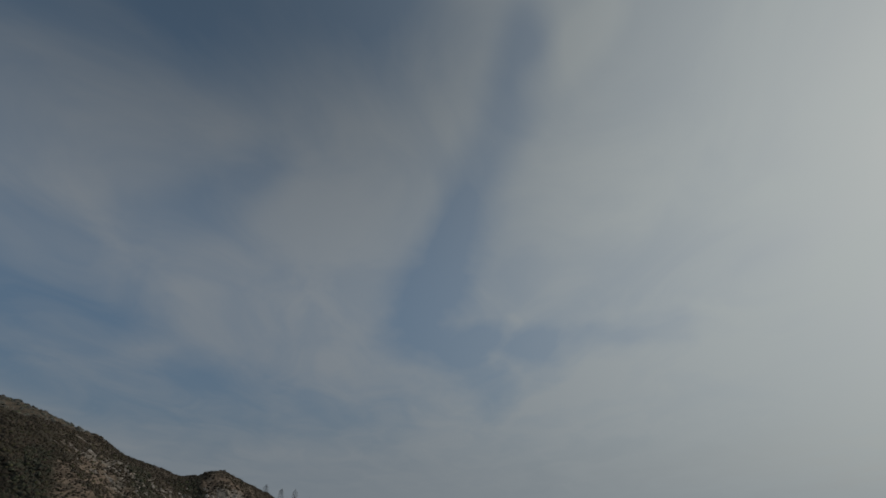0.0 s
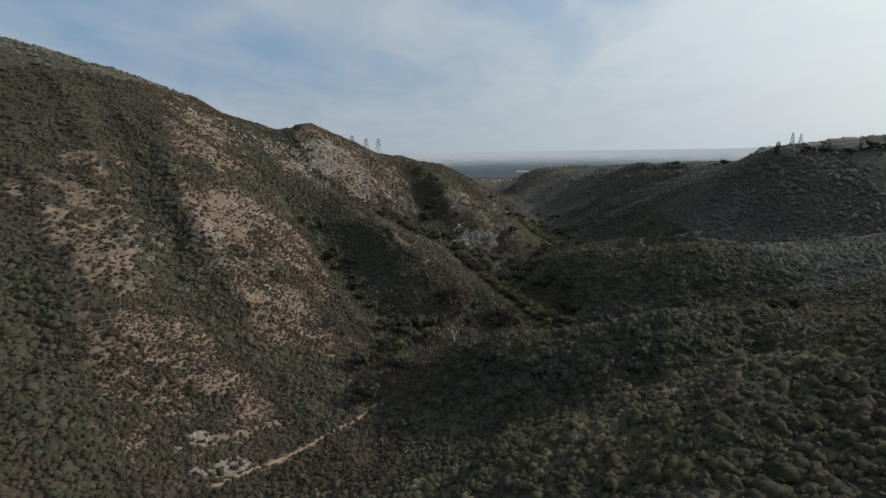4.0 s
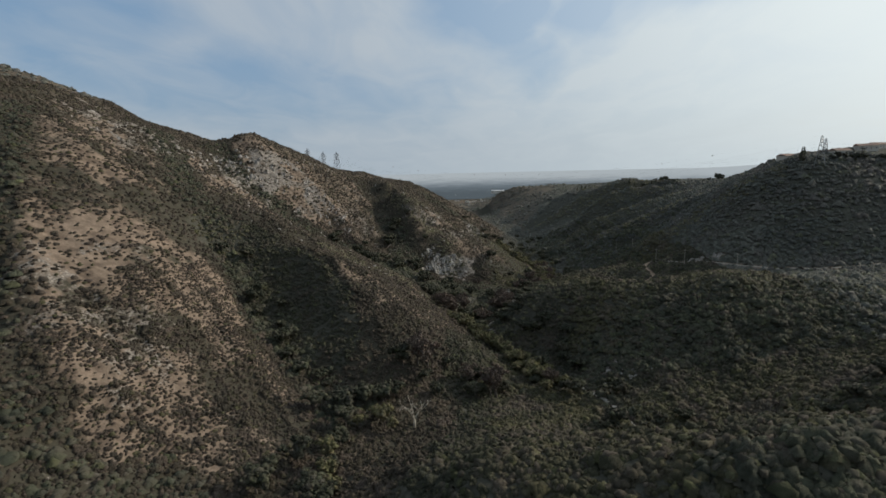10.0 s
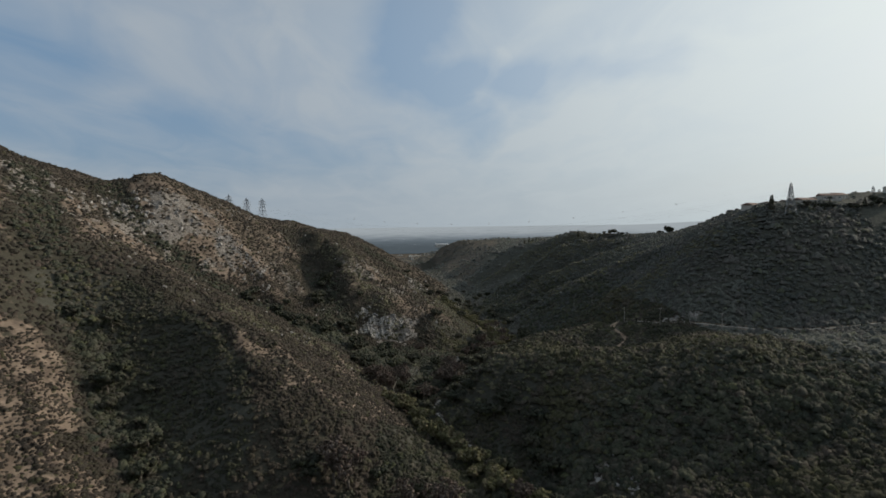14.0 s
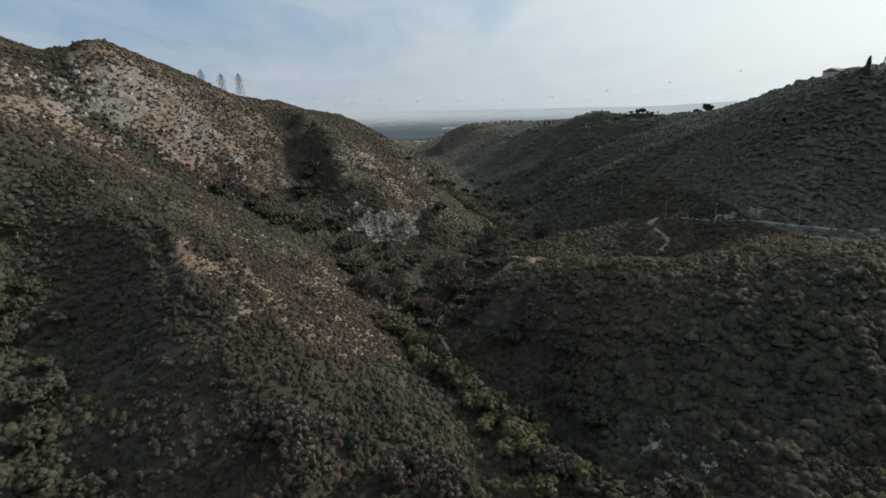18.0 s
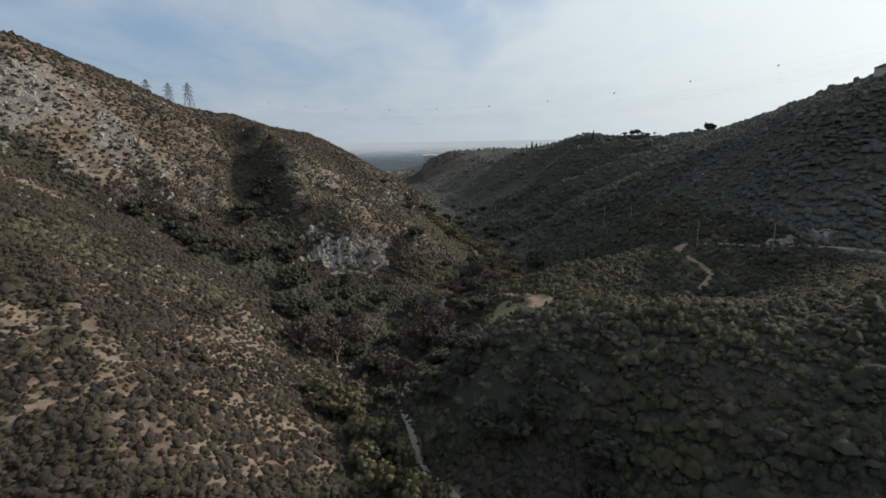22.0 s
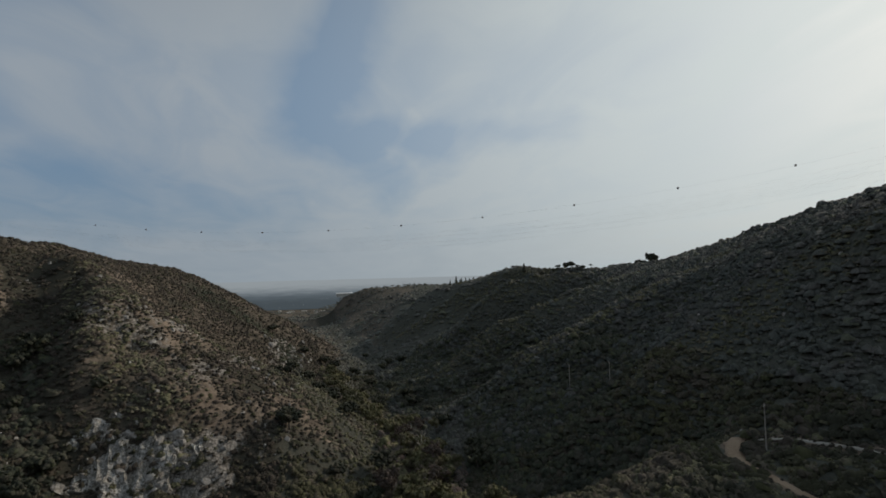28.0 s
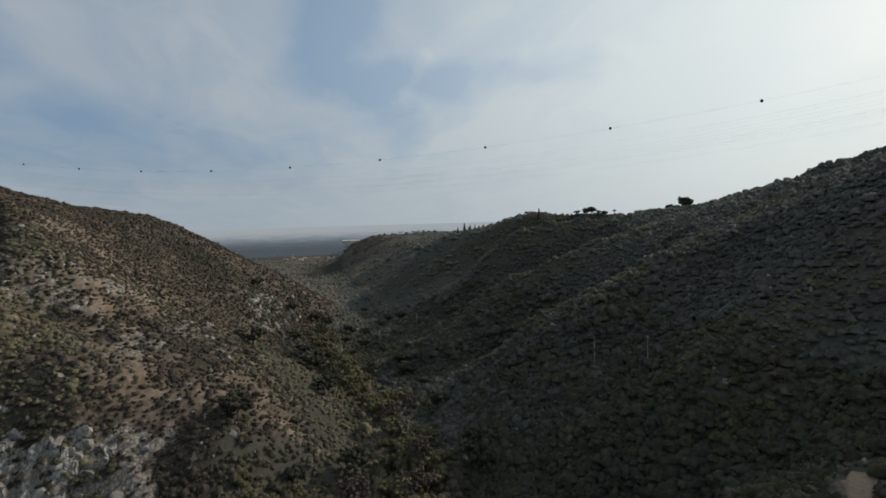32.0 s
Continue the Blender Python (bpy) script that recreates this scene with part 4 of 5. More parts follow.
scrub("upper_scrub", px, py, shrub_sizes(px, py, 1.2, 2.6), HAZED_LEAVES, 0, 0.7, "dark scrub behind the mesa")


# ---- rock ----
def stone_template(seed):
    r = random.Random(seed)
    bm = bmesh.new()
    bmesh.ops.create_icosphere(bm, subdivisions=2, radius=1.0)
    cuts = [(Vector((r.gauss(0, 1), r.gauss(0, 1), r.gauss(0, 1))).normalized(), r.uniform(0.45, 0.85)) for _ in range(9)]
    for v in bm.verts:
        for axis, d in cuts:
            over = v.co.dot(axis) - d
            if over > 0:
                v.co -= axis * over
        v.co *= 1 + 0.10 * noise.noise(v.co * 2.3 + Vector((seed, 0, 0)))
    v = np.array([tuple(p.co) for p in bm.verts])
    f = np.array([[p.index for p in g.verts] for g in bm.faces])
    bm.free()
    return v, f


STONES = [stone_template(k) for k in range(5)]


def stones(name, px, py, size, label, tall=1.0, sink=0.3):
    """Loose and bedded stones joined into one mesh."""
    n = len(px)
    pz = ground(px, py) - size * sink
    verts, faces, first = [], [], 0
    kind = rng.integers(0, len(STONES), n)
    for k, (tv, tf) in enumerate(STONES):
        who = np.where(kind == k)[0]
        if not len(who):
            continue
        a = rng.uniform(0, 2 * math.pi, len(who))
        s = size[who][:, None] * rng.uniform(0.6, 1.3, (len(who), 3)) * np.array([1, 1, tall])
        v = tv[None] * s[:, None]
        c, d = np.cos(a)[:, None], np.sin(a)[:, None]
        v = np.stack([v[..., 0] * c - v[..., 1] * d, v[..., 0] * d + v[..., 1] * c, v[..., 2]], -1) + np.stack([px, py, pz], 1)[who][:, None]
        verts.append(v.reshape(-1, 3))
        faces.append((tf[None] + (np.arange(len(who)) * len(tv))[:, None, None]).reshape(-1, 3) + first)
        first += len(who) * len(tv)
    return tagged(mesh_object(name, np.concatenate(verts), [np.concatenate(faces)], ROCK, False), label, "rocks", kind="stuff")


px, py = scatter(-420, 230, 110, 930, 5.2, lambda x, y: smooth(rock_cover(x, y), 0.38, 0.9) * 0.7 * clear_of_tracks(x, y, 1.5))
stones("rocks", px, py, 0.5 + 1.7 * rng.random(len(px)) ** 2, "pale grey granite rocks breaking out of the slope")


px, py = scatter(-270, 40, 470, 780, 4.2, lambda x, y: smooth(fractal(x, y, 24.0, 4, 57), 0.50, 0.64) * (1 - smooth(x - 0.2 * (y - 600), -30, 20)) * 0.6 * clear_of_tracks(x, y, 1.5))
stones("rocks", px, py, 0.4 + 1.2 * rng.random(len(px)) ** 2, "pale tan rocks strewn between the shrubs of the slope", sink=0.1)


px, py = scatter(130, 260, 560, 800, 9.0, lambda x, y: smooth(fractal(x, y, 40.0, 3, 19), 0.45, 0.7) * 0.7)
stones("boulders", px, py, 0.6 + 1.1 * rng.random(len(px)) ** 2, "pale boulders among the scrub of the shaded hill")

def cliff_material():
    """Fractured granite: pale faces, dark joints and ochre stains."""
    m, n = material("cliff_granite")
    place = n.add("ShaderNodeNewGeometry").outputs["Position"]
    tall = n.add("ShaderNodeMapping", {"Vector": place, "Scale": (1, 1, 0.45)}).outputs[0]
    stain = n.ramp(n.noise(tall, 0.22, 5, 0.7), 0.40, 0.62)
    fine = n.noise(tall, 1.3, 6, 0.75)
    color = n.mix(n.ramp(fine, 0.36, 0.62), rgb(0.16, 0.148, 0.132), rgb(0.56, 0.54, 0.50))
    color = n.mix(n.math("MULTIPLY", stain, 0.55), color, rgb(0.20, 0.165, 0.125))
    color = n.mix(n.math("MULTIPLY", n.ramp(n.noise(place, 0.5, 4, 0.7), 0.58, 0.68), 0.8), color, rgb(0.060, 0.062, 0.044))
    finish(n, color, 0.9, fine, 1.0, 0.5)
    return m


CLIFF_ROCK = cliff_material()
STONE_MESHES = []
for k, (tv, tf) in enumerate(STONES):
    me = bpy.data.meshes.new("slab")
    me.from_pydata([tuple(p) for p in tv], [], [tuple(int(i) for i in f) for f in tf])
    me.materials.append(ROCK)
    STONE_MESHES.append(me)


def crag(name, piece, places, label):
    """A rock face of bedded slabs, each a part of it."""
    top = new(name)
    x0, y0 = places[0][0], places[0][1]
    top.location = (x0, y0, height_at(x0, y0))
    for x, y, wide, tall, lean in places:
        ob = new(piece, STONE_MESHES[random.randrange(len(STONE_MESHES))])
        ob.parent = top
        ob.matrix_local = pose(x - x0, y - y0, height_at(x, y) - height_at(x0, y0) - tall * 0.42, lean, random.uniform(-14, 14), random.uniform(0, 360)) @ Matrix.Diagonal((wide, wide * random.uniform(0.6, 1.0), tall, 1))
    return tagged(top, label, "rock face")


def height_at(x, y):
    return float(ground(np.array([float(x)]), np.array([float(y)]))[0])


r = random.Random(21)
cliff = crag("cliff", "slab", [(r.uniform(-63, -31), 625 + 14 * r.random(), r.uniform(1.2, 3.0), r.uniform(1.6, 3.4), r.uniform(-16, 26)) for _ in range(60)], "pale grey fractured rock cliff above the canyon floor")
cu, cv = np.meshgrid(np.linspace(0, 1, 171), np.linspace(0, 1, 101))
cx, cy = -70 + 44 * cu + 2.0 * (fractal(cu * 52, cv * 40, 9.0, 2, 81) - 0.5), 620 + 23 * cv
edge = smooth(np.minimum(np.minimum(cu, 1 - cu) * 52, np.minimum(cv, 1 - cv) * 30) + 44 * (fractal(cu * 52, cv * 40, 11.0, 4, 83) - 0.56), 0, 4)
ribs = fractal(cu * 52 + 5 * cv, cv * 9, 3.4, 4, 85, True)
ledges = np.floor(fractal(cu * 52, cv * 44, 5.0, 4, 87) * 11) / 11
out = edge * (0.5 + 1.7 * (ribs - 0.4) + 2.4 * (ledges - 0.35)) - (1 - edge) * 1.6
cz = ground(cx, cy) + 0.62 * out
face_v = np.stack([cx.ravel() + 62, (cy - 0.80 * out).ravel() - 622, cz.ravel()], 1)
ci = np.arange(cu.size).reshape(cu.shape)
face_q = np.stack([ci[:-1, :-1].ravel(), ci[:-1, 1:].ravel(), ci[1:, 1:].ravel(), ci[1:, :-1].ravel()], 1)
face = mesh_object("rock_face", face_v + np.array([-62, 622, 0]) - np.array(cliff.location), [face_q], CLIFF_ROCK, False, cliff)
crag("rock_outcrop", "boulder", [(-16 + r.gauss(0, 10), 872 + r.gauss(0, 14), r.uniform(1.5, 3.4), r.uniform(2.0, 4.5), r.uniform(-12, 20)) for _ in range(50)], "grey rock outcrop on the far spur")
crag("rocky_rib", "boulder", [(-300 + 75 * t + r.gauss(0, 9), 610 + 45 * t + r.gauss(0, 16), r.uniform(1.2, 3.2), r.uniform(1.6, 4.5), r.uniform(-12, 20)) for t in [r.random() for _ in range(120)]], "broken tan rock rib running down the mountain")
crag("rocky_rib", "boulder", [(-206 + 60 * t + r.gauss(0, 6), 668 - 40 * t + r.gauss(0, 7), r.uniform(1.0, 2.6), r.uniform(1.4, 3.6), r.uniform(-12, 20)) for t in [r.random() for _ in range(80)]], "broken grey rock rib below the peak")
crag("road_cutting", "boulder", [(162 + 22 * t + r.gauss(0, 1.5), 520 - 12 * t + r.gauss(0, 1.5) + 2.5, r.uniform(0.8, 1.8), r.uniform(1.0, 2.4), r.uniform(-12, 20)) for t in [r.random() for _ in range(45)]], "pale rock bank cut back above the road")
crag("creek_rocks", "boulder", [(64 + r.gauss(0, 8), 352 + r.gauss(0, 7), r.uniform(0.7, 2.0), r.uniform(0.7, 1.8), r.uniform(-12, 20)) for _ in range(60)], "pale boulders heaped beside the canyon track")
crag("creek_rocks", "boulder", [(2 + r.gauss(0, 5), 474 + r.gauss(0, 9), r.uniform(0.5, 1.4), r.uniform(0.4, 1.0), r.uniform(-12, 20)) for _ in range(40)], "pale boulders in the dry creek bed")


bx, by = rng.uniform(-72, -24, 70), rng.uniform(620, 645, 70)
scrub("cliff_shrubs", bx, by, 1.1 + 1.4 * rng.random(70), CHAPARRAL, 16, 0.9, "shrubs rooted in cracks of the cliff", sink=0.0)
bx, by = 48 + 2.4 * rng.normal(size=22), 511 + 2.6 * rng.normal(size=22)
scrub("clearing_bushes", bx, by, 0.6 + 0.8 * rng.random(22), CHAPARRAL, 24, 0.9, "dark bushes standing on the sandy clearing", spray=0.7)


THICKET = [[(50, 588), (58, 612), (66, 640), (66, 662), (60, 684), (48, 738), (35, 792), (25, 848), (17, 882)]]


def thicket(x, y):
    wide = 5 + 7 * blob(x, y, 60, 645, 40, 60)
    return (1 - smooth(off_line(x, y, THICKET) + 5 * (fractal(x, y, 9.0, 3, 97) - 0.5), wide, wide + 4)) * clear_of_tracks(x, y)


for leaf, kind in ((WILLOW, "yellow-green willow thicket along the creek"), (TWIGS, "leafless grey-brown thicket along the creek")):
    px, py = scatter(0, 90, 580, 890, 3.2, lambda x, y: thicket(x, y) * 0.6)
    scrub("creek_thicket", px, py, shrub_sizes(px, py, 1.6, 3.2), leaf, 24, 1.5, kind, spray=0.55)


# ---- tracks ----
def track(name, line, half, mat, label):
    """A worn strip draped over the land."""
    p = along([(x, y, 0) for x, y in line], 2.0)[:, :2]
    for _ in range(4):
        p[1:-1] = 0.25 * p[:-2] + 0.5 * p[1:-1] + 0.25 * p[2:]
    d = np.gradient(p, axis=0)
    d /= np.linalg.norm(d, axis=1, keepdims=True)
    side = np.stack([-d[:, 1], d[:, 0]], 1)
    edge = 0.75 + 0.5 * fractal(p[:, 0], p[:, 1], 6.0, 2, 15)
    across = np.linspace(-1, 1, 5)
    pts = p[:, None] + side[:, None] * (across[None, :, None] * half * edge[:, None, None])
    z = ground(pts[..., 0], pts[..., 1])
    z = 0.35 * z + 0.65 * np.maximum(z, z.mean(axis=1, keepdims=True)) + 0.30 - 0.12 * np.abs(across)[None] ** 2
    v = np.concatenate([pts, z[..., None]], -1).reshape(-1, 3)
    rows, cols = len(p), 5
    q = np.array([(r * cols + i, r * cols + i + 1, (r + 1) * cols + i + 1, (r + 1) * cols + i) for r in range(rows - 1) for i in range(cols - 1)])
    skirt = [[r * cols, (r + 1) * cols] for r in range(rows - 1)]
    low = v.reshape(rows, cols, 3)[:, [0, -1]].copy()
    low[..., 2] -= 0.9
    base = len(v)
    v = np.concatenate([v, low.reshape(-1, 3)])
    walls = [(base + 2 * r, r * cols, (r + 1) * cols, base + 2 * r + 2) for r in range(rows - 1)] + [(r * cols + 4, base + 2 * r + 1, base + 2 * r + 3, (r + 1) * cols + 4) for r in range(rows - 1)]
    return tagged(mesh_object(name, v, [q, np.array(walls)], mat), label, "track", kind="structure")


TRACK_LOOK = {
    "valley_track": (PALE_DIRT, "pale gravel track along the shaded canyon floor"),
    "footpath": (PALE_DIRT, "narrow footpath climbing beside the clearing"),
    "creek_track": (DIRT, "tan dirt track at the foot of the slope"),
    "ridge_road": (DIRT, "pale dirt road winding over the low ridge"),
    "cut_road": (PALE_DIRT, "dirt road cut into the foot of the dark hill"),
}
for key, (line, half) in TRACKS.items():
    track(key, line, half, *TRACK_LOOK[key])

track("clearing", [(48, 488), (52, 492), (56, 497), (57, 502), (55, 507)], 4.8, DIRT, "sandy tan clearing on the low ridge")
track("sandy_path", CLEARING_PATH[:4], 1.3, DIRT, "sandy path running onto the clearing")
track("sandy_path", CLEARING_PATH[4:], 1.3, DIRT, "sandy path leaving the clearing")


track("road_bend", ROAD_BEND, 2.2, DIRT, "pale dirt road bend over the low ridge")
track("sandbar", [(64, 577), (69, 580), (74, 583)], 1.6, PALE_DIRT, "pale sand bar beside the dry creek")
track("sandbar", [(42, 586), (48, 588), (55, 592)], 1.2, DIRT, "tan sand bar among creekside trees")


# ---- poles, pylons and cables ----
def bar(bm, a, b, thick, end=None):
    """A square bar from a to b, tapering to end."""
    a, b = Vector(a), Vector(b)
    d = (b - a).normalized()
    s = d.orthogonal().normalized()
    t = d.cross(s)
    end = thick if end is None else end
    lo = [bm.verts.new(a + (s * i + t * j) * thick / 2) for i, j in ((-1, -1), (1, -1), (1, 1), (-1, 1))]
    hi = [bm.verts.new(b + (s * i + t * j) * end / 2) for i, j in ((-1, -1), (1, -1), (1, 1), (-1, 1))]
    for k in range(4):
        bm.faces.new((lo[k], lo[(k + 1) % 4], hi[(k + 1) % 4], hi[k]))
    bm.faces.new(lo[::-1])
    bm.faces.new(hi)


def tube(bm, points, radii, sides=6):
    """A round tapering tube through points."""
    rings = []
    for i, p in enumerate(points):
        p = Vector(p)
        d = (Vector(points[min(i + 1, len(points) - 1)]) - Vector(points[max(i - 1, 0)])).normalized()
        s = d.orthogonal().normalized()
        t = d.cross(s)
        rings.append([bm.verts.new(p + (s * math.cos(2 * math.pi * k / sides) + t * math.sin(2 * math.pi * k / sides)) * radii[i]) for k in range(sides)])
    for lo, hi in zip(rings, rings[1:]):
        for k in range(sides):
            bm.faces.new((lo[k], lo[(k + 1) % sides], hi[(k + 1) % sides], hi[k]))
    bm.faces.new(rings[0][::-1])
    bm.faces.new(rings[-1])


def made(fill):
    bm = bmesh.new()
    fill(bm)
    return bm


def utility_pole(height):
    top = new("utility_pole")
    part("pole", made(lambda bm: tube(bm, [(0, 0, -1), (0, 0, height * 0.5), (0, 0, height)], [0.19, 0.16, 0.12], 8)), POLE_WOOD, top)
    arm = part("crossarm", made(lambda bm: bar(bm, (-1.3, 0, height - 0.7), (1.3, 0, height - 0.7), 0.14)), POLE_WOOD, top)
    for x in (-1.15, -0.5, 0.5, 1.15):
        part("insulator", made(lambda bm: tube(bm, [(x, 0, height - 0.63), (x, 0, height - 0.5), (x, 0, height - 0.42)], [0.03, 0.07, 0.05], 6)), STEEL, arm, "grey porcelain insulator")
    return tagged(top, "weathered wooden utility pole with a short crossarm", "utility pole", "utility poles in the canyon")


pole = utility_pole(13.0)
POLES = [(152, 501, 20), (145, 544, 35), (153, 641, 80), (141, 659, 80), (178, 474, 10), (95, 872, 70), (76, 962, 70)]
pole.matrix_world = pose(POLES[0][0], POLES[0][1], height_at(*POLES[0][:2]), 0, 0, POLES[0][2])
for x, y, turn in POLES[1:]:
    copy_thing(pole, pose(x, y, height_at(x, y), 0, 0, turn))


def pylon(height):
    """A lattice tower with three pairs of arms."""
    top = new("pylon")
    def leg_at(k, z):
        half = 3.0 * (1 - z / height) ** 1.2 + 0.55
        return Vector(((-1, 1, 1, -1)[k] * half, (-1, -1, 1, 1)[k] * half, z))
    levels = [0, 0.22, 0.4, 0.54, 0.66, 0.77, 0.87, 0.95]
    for k in range(4):
        def leg(bm):
            for a, b in zip([-1.5 / height] + levels[1:-1], levels[1:]):
                bar(bm, leg_at(k, a * height), leg_at(k, b * height), 0.22)
        part("leg", made(leg), STEEL, top)
    for a, b in zip(levels, levels[1:]):
        def lattice_bay(bm):
            for k in range(4):
                bar(bm, leg_at(k, a * height), leg_at((k + 1) % 4, b * height), 0.11)
                bar(bm, leg_at((k + 1) % 4, a * height), leg_at(k, b * height), 0.11)
                bar(bm, leg_at(k, b * height), leg_at((k + 1) % 4, b * height), 0.11)
        part("bracing", made(lattice_bay), STEEL, top)
    part("peak", made(lambda bm: [bar(bm, leg_at(k, 0.95 * height), (0, 0, height), 0.2) for k in range(4)]), STEEL, top)
    for z, reach in ((0.66, 3.6), (0.77, 4.2), (0.87, 3.4)):
        def arm(bm):
            for s in (-1, 1):
                tip = (0, s * reach, z * height)
                for x in (-0.6, 0.6):
                    bar(bm, (x, s * 0.5, z * height), tip, 0.18)
                    bar(bm, (x, s * 0.5, z * height + 1.0), tip, 0.14)
        crossarm = part("crossarm", made(arm), STEEL, top)
        for s in (-1, 1):
            part("insulator", made(lambda bm: tube(bm, [(0, s * reach, z * height), (0, s * reach, z * height - 0.5), (0, s * reach, z * height - 1.1)], [0.05, 0.16, 0.05], 6)), STEEL, crossarm, "hanging string insulator")
    return tagged(top, "grey galvanised lattice pylon on a hilltop", "pylon", "pylons of the power lines")


LINE_TURN = math.degrees(math.atan2(830 - 543, -215 - 271))
tower = pylon(23.0)
TOWERS = [(271, 543, 141.8), (297, 579, 141.0), (411, 620, 140), (418, 634, 144), (-215, 830, 144.8), (-239, 842, 146), (-268, 858, 152)]
for i, (x, y, z) in enumerate(TOWERS):
    m = pose(x, y, z - 23.0, 0, 0, LINE_TURN)
    if x < 0:
        m = pose(x, y, z + 5.0 - 34.5, 0, 0, LINE_TURN) @ Matrix.Scale(1.5, 4)
    if i:
        copy_thing(tower, m)
    else:
        tower.matrix_world = m


def cable(a, b, sag, thick):
    a, b = np.array(a, float), np.array(b, float)
    t = np.linspace(0, 1, 41)
    p = a + (b - a) * t[:, None]
    p[:, 2] -= 4 * sag * t * (1 - t)
    ob = part("power_cable", made(lambda bm: tube(bm, [tuple(q) for q in p], [thick] * len(p), 4)), WIRE)
    return tagged(ob, "thin grey power cable sagging across the canyon", "cable", "cables over the canyon"), p


side = np.array([-math.sin(radians(LINE_TURN)), math.cos(radians(LINE_TURN)), 0])
for n, (i, j) in enumerate(((0, 4), (1, 5))):
    a, b = np.array(TOWERS[i], float), np.array(TOWERS[j], float)
    for z, reach in ((0.66, 3.6), (0.77, 4.2), (0.87, 3.4)):
        for s in (-1, 1):
            off = side * s * reach - np.array([0, 0, 23.0 * (1 - z) + 1.1])
            cable(a + off, b + off, 31.0, 0.010)
    a2, b2 = np.array(TOWERS[(2, 3)[n]], float), a
    for z, reach in ((0.66, 3.6), (0.87, 3.4)):
        off = side * reach - np.array([0, 0, 23.0 * (1 - z) + 1.1])
        cable(a2 + off, b2 + off, 4.0, 0.010)
shield, shield_line = cable(TOWERS[0], TOWERS[4], 30.0, 0.011)
RUBBER = grain_material("dull_marker_paint", rgb(0.10, 0.06, 0.045), rgb(0.16, 0.09, 0.06), 3.0, 0.6)


def marker_ball():
    top = new("marker_ball")
    for s in (-1, 1):
        bm = bmesh.new()
        bmesh.ops.create_uvsphere(bm, u_segments=14, v_segments=9, radius=0.46)
        bmesh.ops.delete(bm, geom=[v for v in bm.verts if v.co.z * s < -0.01], context="VERTS")
        part("half_shell", bm, RUBBER, top, smooth_shade=True)
    part("clamp_band", made(lambda bm: tube(bm, [(0, 0, -0.04), (0, 0, 0.04)], [0.49, 0.49], 14)), STEEL, top, "grey clamp band")
    return tagged(top, "dark warning ball clamped on an overhead cable", "marker ball", "warning balls on the cable")


ball = marker_ball()
for i, t in enumerate((0.139, 0.214, 0.289, 0.3635, 0.4375, 0.511, 0.585, 0.66, 0.735, 0.81)):
    a, b = np.array(TOWERS[0], float), np.array(TOWERS[4], float)
    q = a + (b - a) * t
    q[2] -= 120 * t * (1 - t)
    if i:
        copy_thing(ball, pose(*q))
    else:
        ball.matrix_world = pose(*q)


# ---- trees ----
def leaf_mass(lumps, cards, seed, size=0.5):
    """Clumps of leaves: small rough lumps with loose sprays round them. lumps: (centre, radius)."""
    r = np.random.default_rng(seed)
    tv = np.array([(0, 0, 1), (0.89, 0, 0.45), (0.28, 0.85, 0.45), (-0.72, 0.53, 0.45), (-0.72, -0.53, 0.45), (0.28, -0.85, 0.45), (0.72, 0.53, -0.45), (-0.28, 0.85, -0.45), (-0.89, 0, -0.45), (-0.28, -0.85, -0.45), (0.72, -0.53, -0.45), (0, 0, -1)])
    tf = np.array([(0, 1, 2), (0, 2, 3), (0, 3, 4), (0, 4, 5), (0, 5, 1), (1, 6, 2), (2, 7, 3), (3, 8, 4), (4, 9, 5), (5, 10, 1), (6, 7, 2), (7, 8, 3), (8, 9, 4), (9, 10, 5), (10, 6, 1), (11, 7, 6), (11, 8, 7), (11, 9, 8), (11, 10, 9), (11, 6, 10)])
    verts, tris, quads, first = [], [], [], 0
    for centre, radius in lumps:
        verts.append(np.array(centre) + tv * radius * r.uniform(0.65, 1.2, (12, 1)))
        tris.append(tf + first)
        first += 12
        d = r.normal(size=(cards, 3))
        d[:, 2] = np.abs(d[:, 2]) * 0.9 - 0.25
        d /= np.linalg.norm(d, axis=1, keepdims=True)
        mid = np.array(centre) + d * radius * r.uniform(0.8, 1.3, (cards, 1))
        u = np.cross(d, r.normal(size=(cards, 3)))
        u /= np.linalg.norm(u, axis=1, keepdims=True) + 1e-6
        v = np.cross(d, u) + d * r.uniform(-0.9, 0.9, (cards, 1))
        s = size * r.uniform(0.5, 1.1, (cards, 1))
        q = np.stack([mid - u * s - v * s * 0.4, mid + u * s * 0.5 - v * s, mid + u * s + v * s * 0.5, mid - u * s * 0.6 + v * s], 1).reshape(-1, 3)
        verts.append(q)
        quads.append(np.arange(len(q)).reshape(-1, 4) + first)
        first += len(q)
    return np.concatenate(verts), [np.concatenate(tris), np.concatenate(quads)]


def branching(bm, start, way, length, radius, depth, r, tips, spread=0.7):
    """Limbs that fork and thin towards the tips."""
    mid = start + way * length * 0.5 + Vector((r.uniform(-1, 1), r.uniform(-1, 1), 0)) * length * 0.08
    end = start + way * length
    if depth > 1:
        tube(bm, [start, mid, end], [radius, radius * 0.8, radius * 0.6], 5)
    else:
        tube(bm, [start, end], [radius, radius * 0.5], 3)
    if depth == 0:
        tips.append(end)
        return
    for _ in range(r.choice((2, 3)) if depth > 1 else 3):
        turn = Vector((r.gauss(0, spread), r.gauss(0, spread), r.gauss(0.15, 0.35)))
        branching(bm, end, (way + turn).normalized(), length * r.uniform(0.6, 0.85), radius * 0.58, depth - 1, r, tips, spread)


